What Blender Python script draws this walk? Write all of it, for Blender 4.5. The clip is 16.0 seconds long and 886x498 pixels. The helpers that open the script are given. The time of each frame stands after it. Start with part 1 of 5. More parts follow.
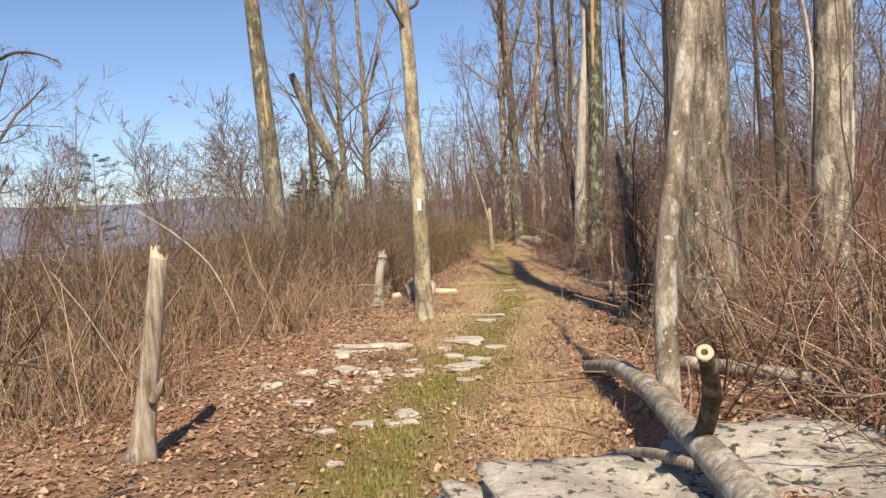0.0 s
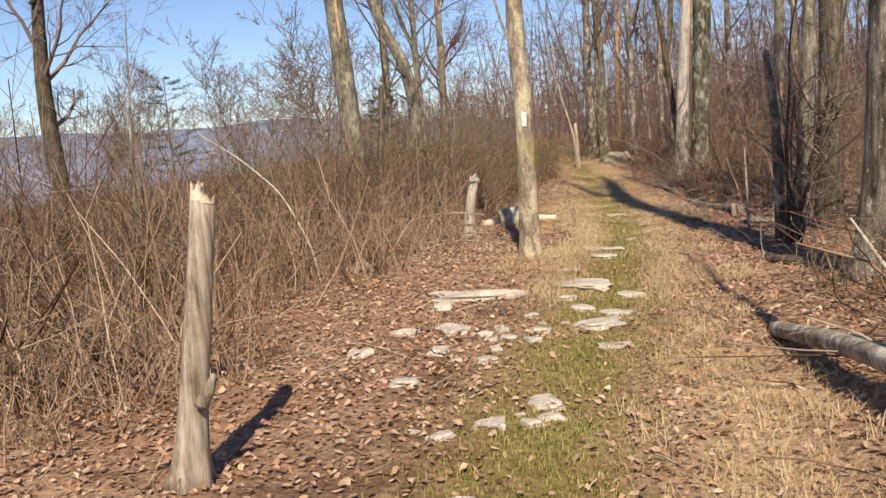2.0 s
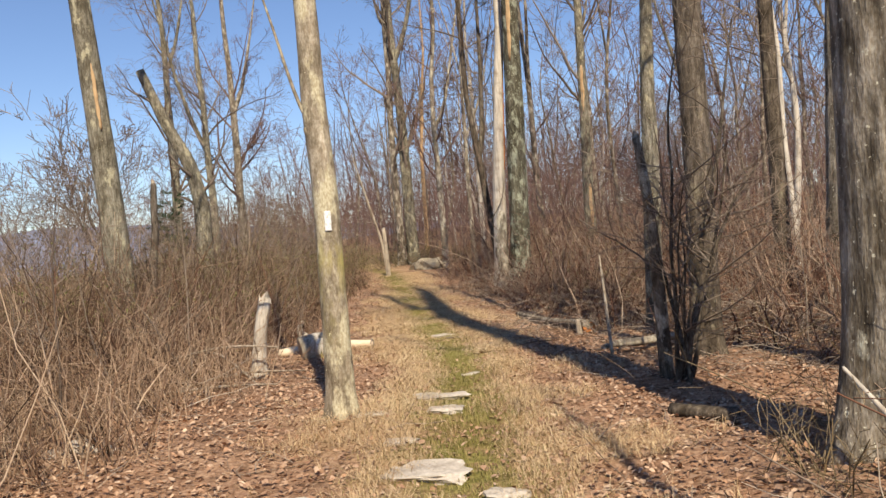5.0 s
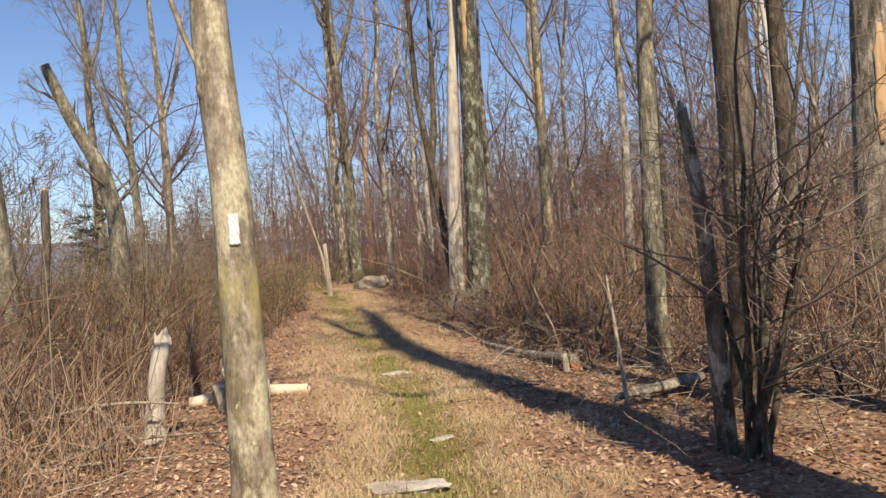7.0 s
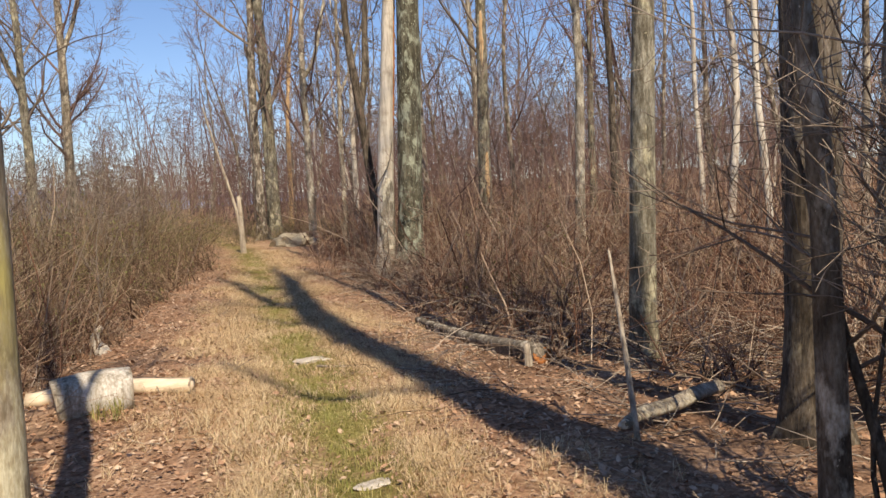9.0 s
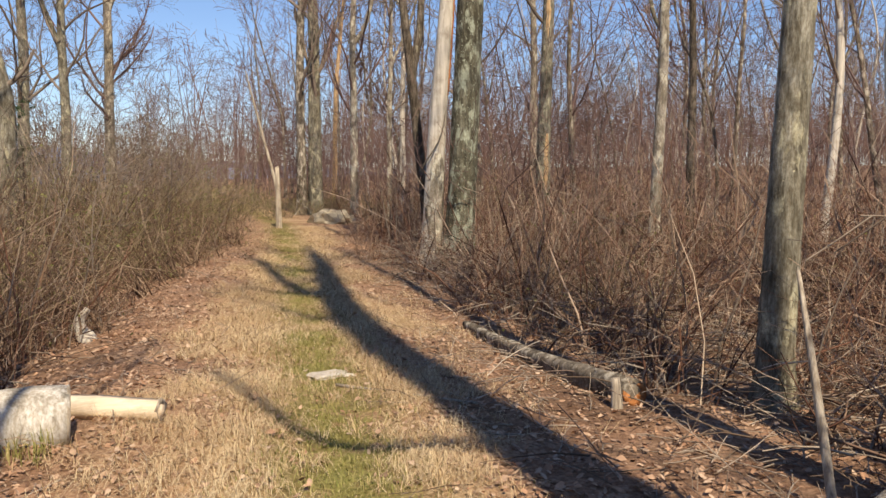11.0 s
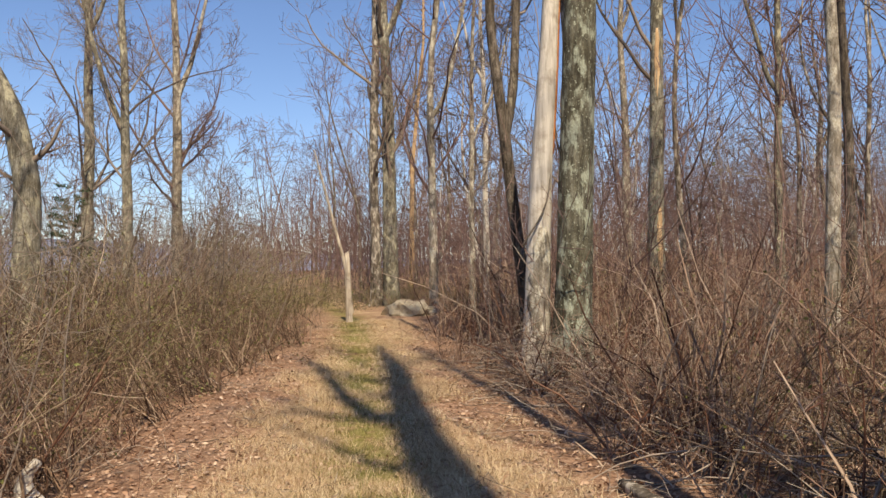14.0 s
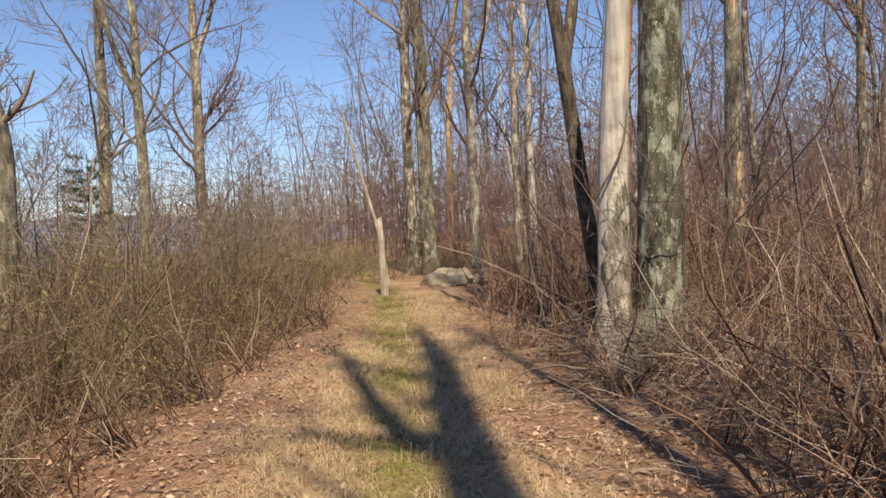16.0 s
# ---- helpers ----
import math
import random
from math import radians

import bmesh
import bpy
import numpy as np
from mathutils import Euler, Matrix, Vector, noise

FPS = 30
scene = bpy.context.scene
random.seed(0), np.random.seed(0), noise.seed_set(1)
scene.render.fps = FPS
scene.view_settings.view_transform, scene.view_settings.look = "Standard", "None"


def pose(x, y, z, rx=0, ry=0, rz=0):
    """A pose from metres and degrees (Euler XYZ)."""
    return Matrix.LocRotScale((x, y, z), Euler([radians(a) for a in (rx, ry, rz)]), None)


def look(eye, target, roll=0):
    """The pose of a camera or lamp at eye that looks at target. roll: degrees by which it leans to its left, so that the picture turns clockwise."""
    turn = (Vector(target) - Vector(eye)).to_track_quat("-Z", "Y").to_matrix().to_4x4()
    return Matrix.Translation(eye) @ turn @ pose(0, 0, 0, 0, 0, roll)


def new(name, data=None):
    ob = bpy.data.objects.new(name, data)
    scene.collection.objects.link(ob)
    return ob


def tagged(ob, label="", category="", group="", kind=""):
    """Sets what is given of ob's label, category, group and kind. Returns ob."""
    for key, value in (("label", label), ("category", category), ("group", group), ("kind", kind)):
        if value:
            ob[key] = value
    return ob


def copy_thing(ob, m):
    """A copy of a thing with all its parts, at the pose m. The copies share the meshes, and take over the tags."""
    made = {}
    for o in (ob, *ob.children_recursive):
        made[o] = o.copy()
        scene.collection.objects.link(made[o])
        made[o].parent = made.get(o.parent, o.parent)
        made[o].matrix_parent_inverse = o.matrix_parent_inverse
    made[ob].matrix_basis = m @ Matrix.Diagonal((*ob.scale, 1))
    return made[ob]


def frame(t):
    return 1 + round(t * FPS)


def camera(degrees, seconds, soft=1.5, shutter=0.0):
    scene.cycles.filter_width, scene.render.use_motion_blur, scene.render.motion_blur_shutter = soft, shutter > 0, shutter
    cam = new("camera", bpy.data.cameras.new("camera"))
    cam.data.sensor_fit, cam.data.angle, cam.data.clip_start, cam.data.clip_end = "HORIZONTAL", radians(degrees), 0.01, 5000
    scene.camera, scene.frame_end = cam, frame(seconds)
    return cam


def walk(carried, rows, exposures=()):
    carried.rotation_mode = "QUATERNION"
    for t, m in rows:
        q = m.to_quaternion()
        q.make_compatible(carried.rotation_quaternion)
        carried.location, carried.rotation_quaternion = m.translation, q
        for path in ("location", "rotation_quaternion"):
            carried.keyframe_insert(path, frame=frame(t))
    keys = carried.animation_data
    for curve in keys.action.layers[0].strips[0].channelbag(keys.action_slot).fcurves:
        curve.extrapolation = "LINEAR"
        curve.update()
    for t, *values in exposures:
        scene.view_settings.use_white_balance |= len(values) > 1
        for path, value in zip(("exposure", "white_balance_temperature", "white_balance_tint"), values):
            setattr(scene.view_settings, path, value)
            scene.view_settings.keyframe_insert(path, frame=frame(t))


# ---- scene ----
EXPOSURE = 0.43
cam = camera(55.4, 16.0)
PATH = [
    (0, (0.457, 1.083, 1.366), (0.363, 3.079, 1.299), -2.6),
    (0.5, (0.373, 1.493, 1.372), (0.24, 3.486, 1.27), -3.0),
    (1, (0.258, 1.875, 1.394), (0.129, 3.865, 1.243), -3.0),
    (1.5, (0.149, 2.314, 1.393), (-0.147, 4.281, 1.19), -4.1),
    (2, (-0.026, 2.729, 1.395), (-0.3, 4.695, 1.145), -3.8),
    (2.5, (-0.137, 3.121, 1.388), (-0.403, 5.094, 1.202), -3.1),
    (3, (-0.235, 3.563, 1.395), (-0.499, 5.543, 1.303), -3.0),
    (3.5, (-0.248, 3.988, 1.434), (-0.294, 5.987, 1.417), -3.7),
    (4, (-0.174, 4.502, 1.432), (-0.068, 6.5, 1.424), -4.4),
    (4.2, (-0.156, 4.684, 1.412), (0.06, 6.672, 1.37), -4.8),
    (6.3, (-0.097, 7.008, 1.416), (0.058, 9.002, 1.408), -3.5),
    (6.5, (-0.095, 7.231, 1.409), (0.124, 9.219, 1.403), -3.3),
    (7, (-0.031, 7.789, 1.42), (0.303, 9.761, 1.413), -4.6),
    (7.5, (-0.001, 8.267, 1.421), (0.457, 10.213, 1.366), -4.6),
    (8, (0.072, 8.832, 1.413), (0.555, 10.772, 1.343), -4.2),
    (8.5, (0.151, 9.39, 1.424), (0.612, 11.334, 1.342), -3.2),
    (8.7, (0.19, 9.619, 1.415), (0.686, 11.554, 1.319), -3.0),
    (10.8, (0.558, 11.603, 1.357), (0.991, 13.548, 1.194), 0.7),
    (11, (0.572, 11.809, 1.355), (0.976, 13.762, 1.203), 0.7),
    (11.5, (0.631, 12.304, 1.351), (0.916, 14.278, 1.207), -0.7),
    (12, (0.643, 12.824, 1.346), (0.897, 14.804, 1.234), -1.0),
    (12.5, (0.684, 13.349, 1.325), (0.92, 15.335, 1.303), -1.9),
    (13, (0.694, 13.91, 1.328), (0.866, 15.902, 1.373), -2.0),
    (13.5, (0.735, 14.415, 1.31), (0.887, 16.404, 1.455), -1.0),
    (14, (0.803, 14.95, 1.281), (1.029, 16.937, 1.338), -0.3),
    (14.5, (0.873, 15.561, 1.267), (1.285, 17.518, 1.255), 0.2),
    (15, (0.916, 16.149, 1.283), (1.276, 18.116, 1.268), -0.2),
    (15.5, (0.931, 16.705, 1.29), (1.251, 18.679, 1.274), -0.7),
    (16, (0.93, 17.253, 1.311), (1.064, 19.248, 1.284), -2.2),
]
walk(cam, [(t, look(eye, target, roll)) for t, eye, target, roll in PATH], exposures=[(0, EXPOSURE), (16, EXPOSURE)])

# ---- world, sun ----
SUN_ELEVATION, SUN_LEFT = radians(46), radians(5.0)      # shadows fall ahead, a little to the left
world = bpy.data.worlds.new("sky")
scene.world = world
world.use_nodes = True
wn = world.node_tree.nodes
sky = wn.new("ShaderNodeTexSky")
sky.sky_type, sky.sun_disc = "NISHITA", False
sky.sun_elevation, sky.sun_rotation = SUN_ELEVATION, math.pi - SUN_LEFT
sky.air_density, sky.dust_density, sky.ozone_density = 1.0, 0.0, 3.0
haze = wn.new("ShaderNodeMix")                           # clear spring air, a little bluer
haze.data_type, haze.blend_type = "RGBA", "MULTIPLY"
haze.inputs[0].default_value, haze.inputs[7].default_value = 1.0, (0.97, 0.99, 1.13, 1)
world.node_tree.links.new(sky.outputs[0], haze.inputs[6])
world.node_tree.links.new(haze.outputs[2], wn["Background"].inputs[0])
wn["Background"].inputs[1].default_value = 0.085
sun = new("sun", bpy.data.lights.new("sun", "SUN"))
sun.data.energy, sun.data.angle, sun.data.color = 5.0, radians(0.55), (1.0, 0.865, 0.665)
sun.matrix_world = look((math.sin(SUN_LEFT) * 40, -math.cos(SUN_LEFT) * 40, math.tan(SUN_ELEVATION) * 40), (0, 0, 0))

rng = np.random.default_rng(7)


# ---- numeric helpers ----
def step(a, b, v):
    u = np.clip((np.asarray(v, float) - a) / (b - a), 0, 1)
    return u * u * (3 - 2 * u)


_w = np.random.default_rng(3)
_WAVES = [(np.cos(a) * 2 * np.pi / l, np.sin(a) * 2 * np.pi / l, p, l) for a, p, l in
          zip(_w.uniform(0, np.pi, 26), _w.uniform(0, 6.28, 26), np.geomspace(0.35, 9, 26))]


def waves(x, y, lo=0.0, hi=99.0):
    """Soft random relief from waves between two lengths, about -1 to 1."""
    use = [w for w in _WAVES if lo <= w[3] <= hi]
    return sum(np.sin(a * x + b * y + p) for a, b, p, _ in use) / math.sqrt(len(use)) * 0.7


TRACK_Y = [-60, 0, 5, 7, 9, 11, 15, 20, 25, 31, 37, 45, 70]
TRACK_X = [-0.5, -0.3, -0.25, -0.1, 0.25, 0.45, 0.92, 0.95, 0.95, 1.0, 0.9, 0.2, -4]
LEFT_Y = [-60, 0, 5, 8, 10, 12, 13.5, 15, 17, 21, 26, 30, 36, 45, 70]
LEFT_X = [-3.2, -2.9, -2.75, -2.6, -2.6, -2.15, -1.5, -1.8, -1.6, -1.1, -0.65, -0.1, 0.1, -0.6, -5]
RIGHT_Y = [-60, 0, 5, 7, 8.5, 9.5, 10, 12, 15, 17, 19, 20.5, 22.4, 24, 31, 36, 45, 70]
RIGHT_X = [3.0, 2.6, 1.9, 1.9, 2.2, 2.8, 3.3, 4.0, 3.45, 3.1, 2.95, 2.75, 2.6, 2.5, 2.4, 3.2, 3.7, 2.4]


def track(y):
    return np.interp(y, TRACK_Y, TRACK_X)


def ground(x, y):
    """The lie of the land."""
    x, y = np.asarray(x, float), np.asarray(y, float)
    z = np.interp(y, [-40, 0, 8, 12, 15, 18, 22, 26, 30, 36, 42, 60, 200, 900],
                  [-0.5, 0, 0.02, 0.03, -0.05, -0.12, -0.14, -0.08, 0.0, 0.12, 0.12, 0.3, 2.5, -30])
    z = z - 0.2 * step(-0.3, -2.0, x) * step(15, 20, y)
    z = z + 0.33 * step(0.85, 1.5, x) * (1 - step(5.3, 8.2, y)) * step(0, 3, y)
    z = z + 0.2 * np.exp(-((x - 2.7) ** 2 + (y - 9.45) ** 2) / 0.5)
    z = z + 0.10 * np.exp(-((x + 0.75) / 0.8) ** 2 - ((y - 16.7) / 0.8) ** 2)
    z = z + 0.055 * np.clip(x - 5, 0, 60)
    z = z - 0.035 * np.clip(-5 - x, 0, 30) - 0.16 * np.clip(-35 - x, 0, 260)
    near = np.exp(-(np.abs(x) / 40) ** 2 - (np.abs(y - 20) / 60) ** 2)
    z = z + (0.030 * waves(x, y, 1.2) + 0.015 * waves(x, y, 0, 1.2)) * near
    return z - 0.035 * np.exp(-((x - track(y)) / 0.35) ** 2) * near


def gz(x, y):
    return float(ground(x, y))


def mesh(name, verts, faces, smooth=True):
    """A mesh from arrays: verts (n, 3), faces a list of arrays (m, k)."""
    faces = faces if isinstance(faces, list) else [faces]
    me = bpy.data.meshes.new(name)
    verts = np.ascontiguousarray(verts, dtype=np.float32)
    me.vertices.add(len(verts))
    me.vertices.foreach_set("co", verts.ravel())
    loops = np.concatenate([np.asarray(f).ravel() for f in faces]).astype(np.int32)
    sizes = np.concatenate([np.full(len(f), np.shape(f)[1]) for f in faces])
    starts = np.r_[0, np.cumsum(sizes)[:-1]].astype(np.int32)
    me.loops.add(len(loops))
    me.loops.foreach_set("vertex_index", loops)
    me.polygons.add(len(sizes))
    me.polygons.foreach_set("loop_start", starts)
    me.polygons.foreach_set("use_smooth", np.full(len(sizes), smooth))
    me.update(calc_edges=True)
    return me


def tubes(P, R, sides):
    """Tubes along many lines at once: P (c, n, 3), R (c, n). Gives verts and quads."""
    c, n, _ = P.shape
    T = np.gradient(P, axis=1)
    T /= np.linalg.norm(T, axis=2, keepdims=True) + 1e-9
    main = P[:, -1] - P[:, 0]
    main /= np.linalg.norm(main, axis=1, keepdims=True) + 1e-9
    ref = np.where(np.abs(main[:, 2:3]) > 0.75, [[1.0, 0, 0]], [[0, 0, 1.0]])[:, None, :]
    U = np.cross(T, np.broadcast_to(ref, T.shape))
    U /= np.linalg.norm(U, axis=2, keepdims=True) + 1e-9
    V = np.cross(T, U)
    a = np.arange(sides) * 2 * np.pi / sides
    ring = U[:, :, None] * np.cos(a)[:, None] + V[:, :, None] * np.sin(a)[:, None]
    verts = P[:, :, None] + ring * R[:, :, None, None] if R.ndim == 2 else P[:, :, None] + ring * R[..., None]
    i = np.arange(c * n * sides).reshape(c, n, sides)
    j = np.roll(i, -1, axis=2)
    quads = np.stack([i[:, :-1], i[:, 1:], j[:, 1:], j[:, :-1]], -1).reshape(-1, 4)
    return verts.reshape(-1, 3), quads


def joined(pieces):
    """Several (verts, faces) in one."""
    vs, by, off = [], {}, 0
    for v, f in pieces:
        vs.append(v)
        for g in (f if isinstance(f, list) else [f]):
            by.setdefault(np.shape(g)[1], []).append(np.asarray(g) + off)
        off += len(v)
    return np.concatenate(vs), [np.concatenate(g) for g in by.values()]


def part(name, data, material, parent=None, label=""):
    """One mesh object, under a thing if there is one."""
    if isinstance(data, tuple):
        data = mesh(name, *data)
    if isinstance(data, bmesh.types.BMesh):
        bm, data = data, bpy.data.meshes.new(name)
        bm.to_mesh(data)
        bm.free()
        data.shade_smooth()
    if not data.materials:
        data.materials.append(material)
    ob = new(name, data)
    if parent:
        ob.parent = parent
    return tagged(ob, label)


def thing(name, x, y, z, label, category, group="", turn=0.0):
    ob = new(name)
    ob.matrix_basis = pose(x, y, z, 0, 0, turn)
    ob.empty_display_size = 0.1
    return tagged(ob, label, category, group)


# ---- materials ----
def shader(name, rough=0.85, spec=0.25):
    m = bpy.data.materials.new(name)
    m.use_nodes = True
    t = m.node_tree
    b = t.nodes["Principled BSDF"]
    b.inputs["Roughness"].default_value = rough
    b.inputs["Specular IOR Level"].default_value = spec
    return m, t, b


def node(t, kind, **sets):
    n = t.nodes.new(kind)
    for k, v in sets.items():
        n.inputs[k.replace("_", " ")].default_value = v
    return n


def ramp(t, stops, source):
    r = t.nodes.new("ShaderNodeValToRGB")
    e = r.color_ramp.elements
    while len(e) < len(stops):
        e.new(0.5)
    for el, (p, c) in zip(e, stops):
        el.position, el.color = p, (*c, 1)
    t.links.new(source, r.inputs[0])
    return r.outputs[0]


def mix(t, factor, a, b, kind="MIX"):
    n = t.nodes.new("ShaderNodeMix")
    n.data_type, n.blend_type = "RGBA", kind
    for socket, v in ((n.inputs[0], factor), (n.inputs[6], a), (n.inputs[7], b)):
        if isinstance(v, bpy.types.NodeSocket):
            t.links.new(v, socket)
        elif isinstance(v, (int, float)):
            socket.default_value = v
        else:
            socket.default_value = (*v, 1)
    return n.outputs[2]


def band(t, value, lo, hi):
    n = t.nodes.new("ShaderNodeMapRange")
    n.inputs["From Min"].default_value, n.inputs["From Max"].default_value = lo, hi
    t.links.new(value, n.inputs["Value"])
    return n.outputs[0]


def noisy(t, scale, detail=4.0, stretch=(1, 1, 1), shift=0.0):
    co = t.nodes.new("ShaderNodeTexCoord")
    mp = t.nodes.new("ShaderNodeMapping")
    mp.inputs["Scale"].default_value = stretch
    mp.inputs["Location"].default_value = (shift, shift * 0.7, shift * 1.3)
    t.links.new(co.outputs["Object"], mp.inputs[0])
    n = node(t, "ShaderNodeTexNoise", Scale=scale, Detail=detail, Roughness=0.62)
    t.links.new(mp.outputs[0], n.inputs["Vector"])
    return n.outputs["Fac"]


def bump(t, b, height, strength, distance):
    n = node(t, "ShaderNodeBump", Strength=strength, Distance=distance)
    t.links.new(height, n.inputs["Height"])
    t.links.new(n.outputs[0], b.inputs["Normal"])


def bark(name, dark, light, lichen=(0.38, 0.40, 0.30), cover=0.58, ridge=26.0, depth=0.02, specks=0.71):
    """Furrowed bark with weathered plates, lichen blotches and specks, bleached and stained stretches."""
    m, t, b = shader(name, 0.9, 0.15)
    dark, light = [[0.68 * c + 0.32 * sum(k) / 3 for c in k] for k in (dark, light)]
    furrow = noisy(t, ridge, 6, (1, 1, 0.16))
    blotch = noisy(t, 6.5, 8, (1, 1, 0.5), 4.0)
    plate = noisy(t, 11, 5, (1, 1, 0.4), 12.0)
    speck = noisy(t, 30, 3, (1, 1, 0.8), 15.0)
    stain = noisy(t, 1.3, 5, (1, 1, 0.6), 6.0)
    fine = noisy(t, 75, 4, (1, 1, 0.45), 9.0)
    c = ramp(t, [(0.34, dark), (0.5, [0.5 * (p + q) for p, q in zip(dark, light)]), (0.66, light)], furrow)
    c = mix(t, band(t, stain, 0.42, 0.60), mix(t, 1.0, c, (0.66, 0.64, 0.60), "MULTIPLY"), c)
    c = mix(t, band(t, plate, 0.40, 0.60), mix(t, 1.0, c, (0.60, 0.57, 0.52), "MULTIPLY"), mix(t, 1.0, c, (1.12, 1.11, 1.08), "MULTIPLY"))
    c = mix(t, band(t, blotch, cover - 0.06, cover + 0.03), c, lichen)
    c = mix(t, band(t, speck, specks - 0.02, specks + 0.02), c, [min(0.75, 1.25 * k) for k in lichen])
    c = mix(t, band(t, fine, 0.40, 0.62), mix(t, 1.0, c, (0.68, 0.63, 0.57), "MULTIPLY"), c)
    info = t.nodes.new("ShaderNodeObjectInfo")
    c = mix(t, band(t, info.outputs["Random"], -0.6, 1.8), c, mix(t, 1.0, c, (0.74, 0.69, 0.64), "MULTIPLY"))
    t.links.new(c, b.inputs["Base Color"])
    bump(t, b, mix(t, 0.35, furrow, plate), 1.0, depth)
    return m


def islands(name, colours, rough=0.85, spec=0.2, bend=0.0):
    """A colour of its own for each loose piece, with grain."""
    m, t, b = shader(name, rough, spec)
    g = t.nodes.new("ShaderNodeNewGeometry")
    n = len(colours)
    c = ramp(t, [(i / (n - 1), col) for i, col in enumerate(colours)], g.outputs["Random Per Island"])
    grain = noisy(t, 35, 3)
    c = mix(t, band(t, grain, 0.3, 0.7), mix(t, 1.0, c, (0.76, 0.74, 0.72), "MULTIPLY"), c)
    patch = noisy(t, 0.5, 3)
    c = mix(t, band(t, patch, 0.35, 0.68), mix(t, 1.0, c, (0.8, 0.74, 0.7), "MULTIPLY"), c)
    t.links.new(c, b.inputs["Base Color"])
    return m


def wood(name, dark, light, stretch=(1, 1, 0.08), scale=40.0):
    m, t, b = shader(name, 0.8, 0.2)
    grain = noisy(t, scale, 5, stretch)
    stain = noisy(t, 4, 4, (1, 1, 1), 3)
    c = ramp(t, [(0.3, dark), (0.65, light)], grain)
    c = mix(t, band(t, stain, 0.5, 0.75), c, mix(t, 1.0, c, (0.55, 0.5, 0.45), "MULTIPLY"))
    t.links.new(c, b.inputs["Base Color"])
    bump(t, b, grain, 0.7, 0.01)
    return m


def stone(name, dark, light, spots=0.62):
    m, t, b = shader(name, 0.9, 0.2)
    big, fine = noisy(t, 5, 7), noisy(t, 45, 5)
    c = ramp(t, [(0.3, dark), (0.68, light)], big)
    c = mix(t, band(t, fine, 0.35, 0.7), mix(t, 1.0, c, (0.7, 0.69, 0.66), "MULTIPLY"), c)
    lich = noisy(t, 17, 5, (1, 1, 1), 7)
    c = mix(t, band(t, lich, spots, spots + 0.05), c, (0.07, 0.07, 0.06))
    t.links.new(c, b.inputs["Base Color"])
    bump(t, b, mix(t, 0.5, big, fine), 0.8, 0.02)
    return m


BARK_OAK = bark("oak_bark", (0.14, 0.12, 0.095), (0.60, 0.55, 0.46), (0.60, 0.60, 0.50), 0.70, 17, 0.05, 0.66)
BARK_GREY = bark("grey_bark", (0.19, 0.18, 0.135), (0.47, 0.455, 0.36), (0.53, 0.51, 0.37), 0.60, 34, 0.012)
BARK_PALE = bark("pale_bark", (0.27, 0.24, 0.195), (0.58, 0.53, 0.44), (0.64, 0.61, 0.50), 0.57, 26, 0.016)
BARK_LIMB = bark("bleached_lichen_bark", (0.40, 0.36, 0.285), (0.68, 0.62, 0.52), (0.70, 0.69, 0.61), 0.58, 22, 0.01, 0.66)
BARK_BLAZE = bark("smooth_bark", (0.40, 0.345, 0.25), (0.66, 0.585, 0.45), (0.62, 0.58, 0.42), 0.57, 40, 0.007)
BARK_GREEN = bark("lichen_bark", (0.10, 0.10, 0.075), (0.27, 0.27, 0.19), (0.40, 0.44, 0.35), 0.57, 24, 0.025, 0.64)
BARK_DARK = bark("dark_bark", (0.09, 0.075, 0.06), (0.29, 0.24, 0.19), (0.32, 0.29, 0.21), 0.66, 30, 0.015)
BARK_FOREST = bark("forest_bark", (0.13, 0.108, 0.086), (0.40, 0.345, 0.275), (0.54, 0.50, 0.42), 0.57, 16, 0.02)
SNAG = wood("snag_wood", (0.25, 0.20, 0.145), (0.52, 0.44, 0.33), (1, 1, 0.07), 22)
BARK_DEAD = wood("dead_wood", (0.33, 0.285, 0.23), (0.61, 0.55, 0.46), (1, 1, 0.07), 22)
PEELED = wood("peeled_wood", (0.36, 0.22, 0.11), (0.58, 0.40, 0.22), (1, 1, 0.1), 18)
GREY_WOOD = wood("weathered_wood", (0.13, 0.095, 0.068), (0.47, 0.40, 0.31), (1, 1, 0.06), 45)
FRESH_WOOD = wood("fresh_split_wood", (0.46, 0.34, 0.22), (0.70, 0.56, 0.40), (1, 0.1, 1), 30)
ROTTEN = wood("rotten_heartwood", (0.20, 0.07, 0.02), (0.48, 0.20, 0.07), (1, 1, 1), 30)
STICKS = islands("stick_bark", [(0.11, 0.075, 0.05), (0.20, 0.15, 0.11), (0.46, 0.40, 0.32), (0.15, 0.10, 0.075), (0.58, 0.50, 0.40), (0.26, 0.20, 0.15)])
TWIG = islands("twig_bark", [(0.17, 0.135, 0.105), (0.36, 0.30, 0.24), (0.11, 0.085, 0.067)])
TWIG_RED = islands("budding_twigs", [(0.15, 0.093, 0.084), (0.30, 0.205, 0.175), (0.105, 0.068, 0.062)])
CANES = islands("brush_canes", [(0.035, 0.02, 0.014), (0.19, 0.112, 0.072), (0.052, 0.029, 0.02), (0.34, 0.235, 0.155),
                                (0.075, 0.043, 0.029), (0.54, 0.42, 0.30), (0.12, 0.068, 0.045)])
CANES_RED = islands("red_brush_canes", [(0.045, 0.023, 0.016), (0.27, 0.14, 0.092), (0.075, 0.037, 0.026), (0.50, 0.35, 0.25),
                                        (0.12, 0.059, 0.04), (0.66, 0.53, 0.40), (0.18, 0.092, 0.061)])
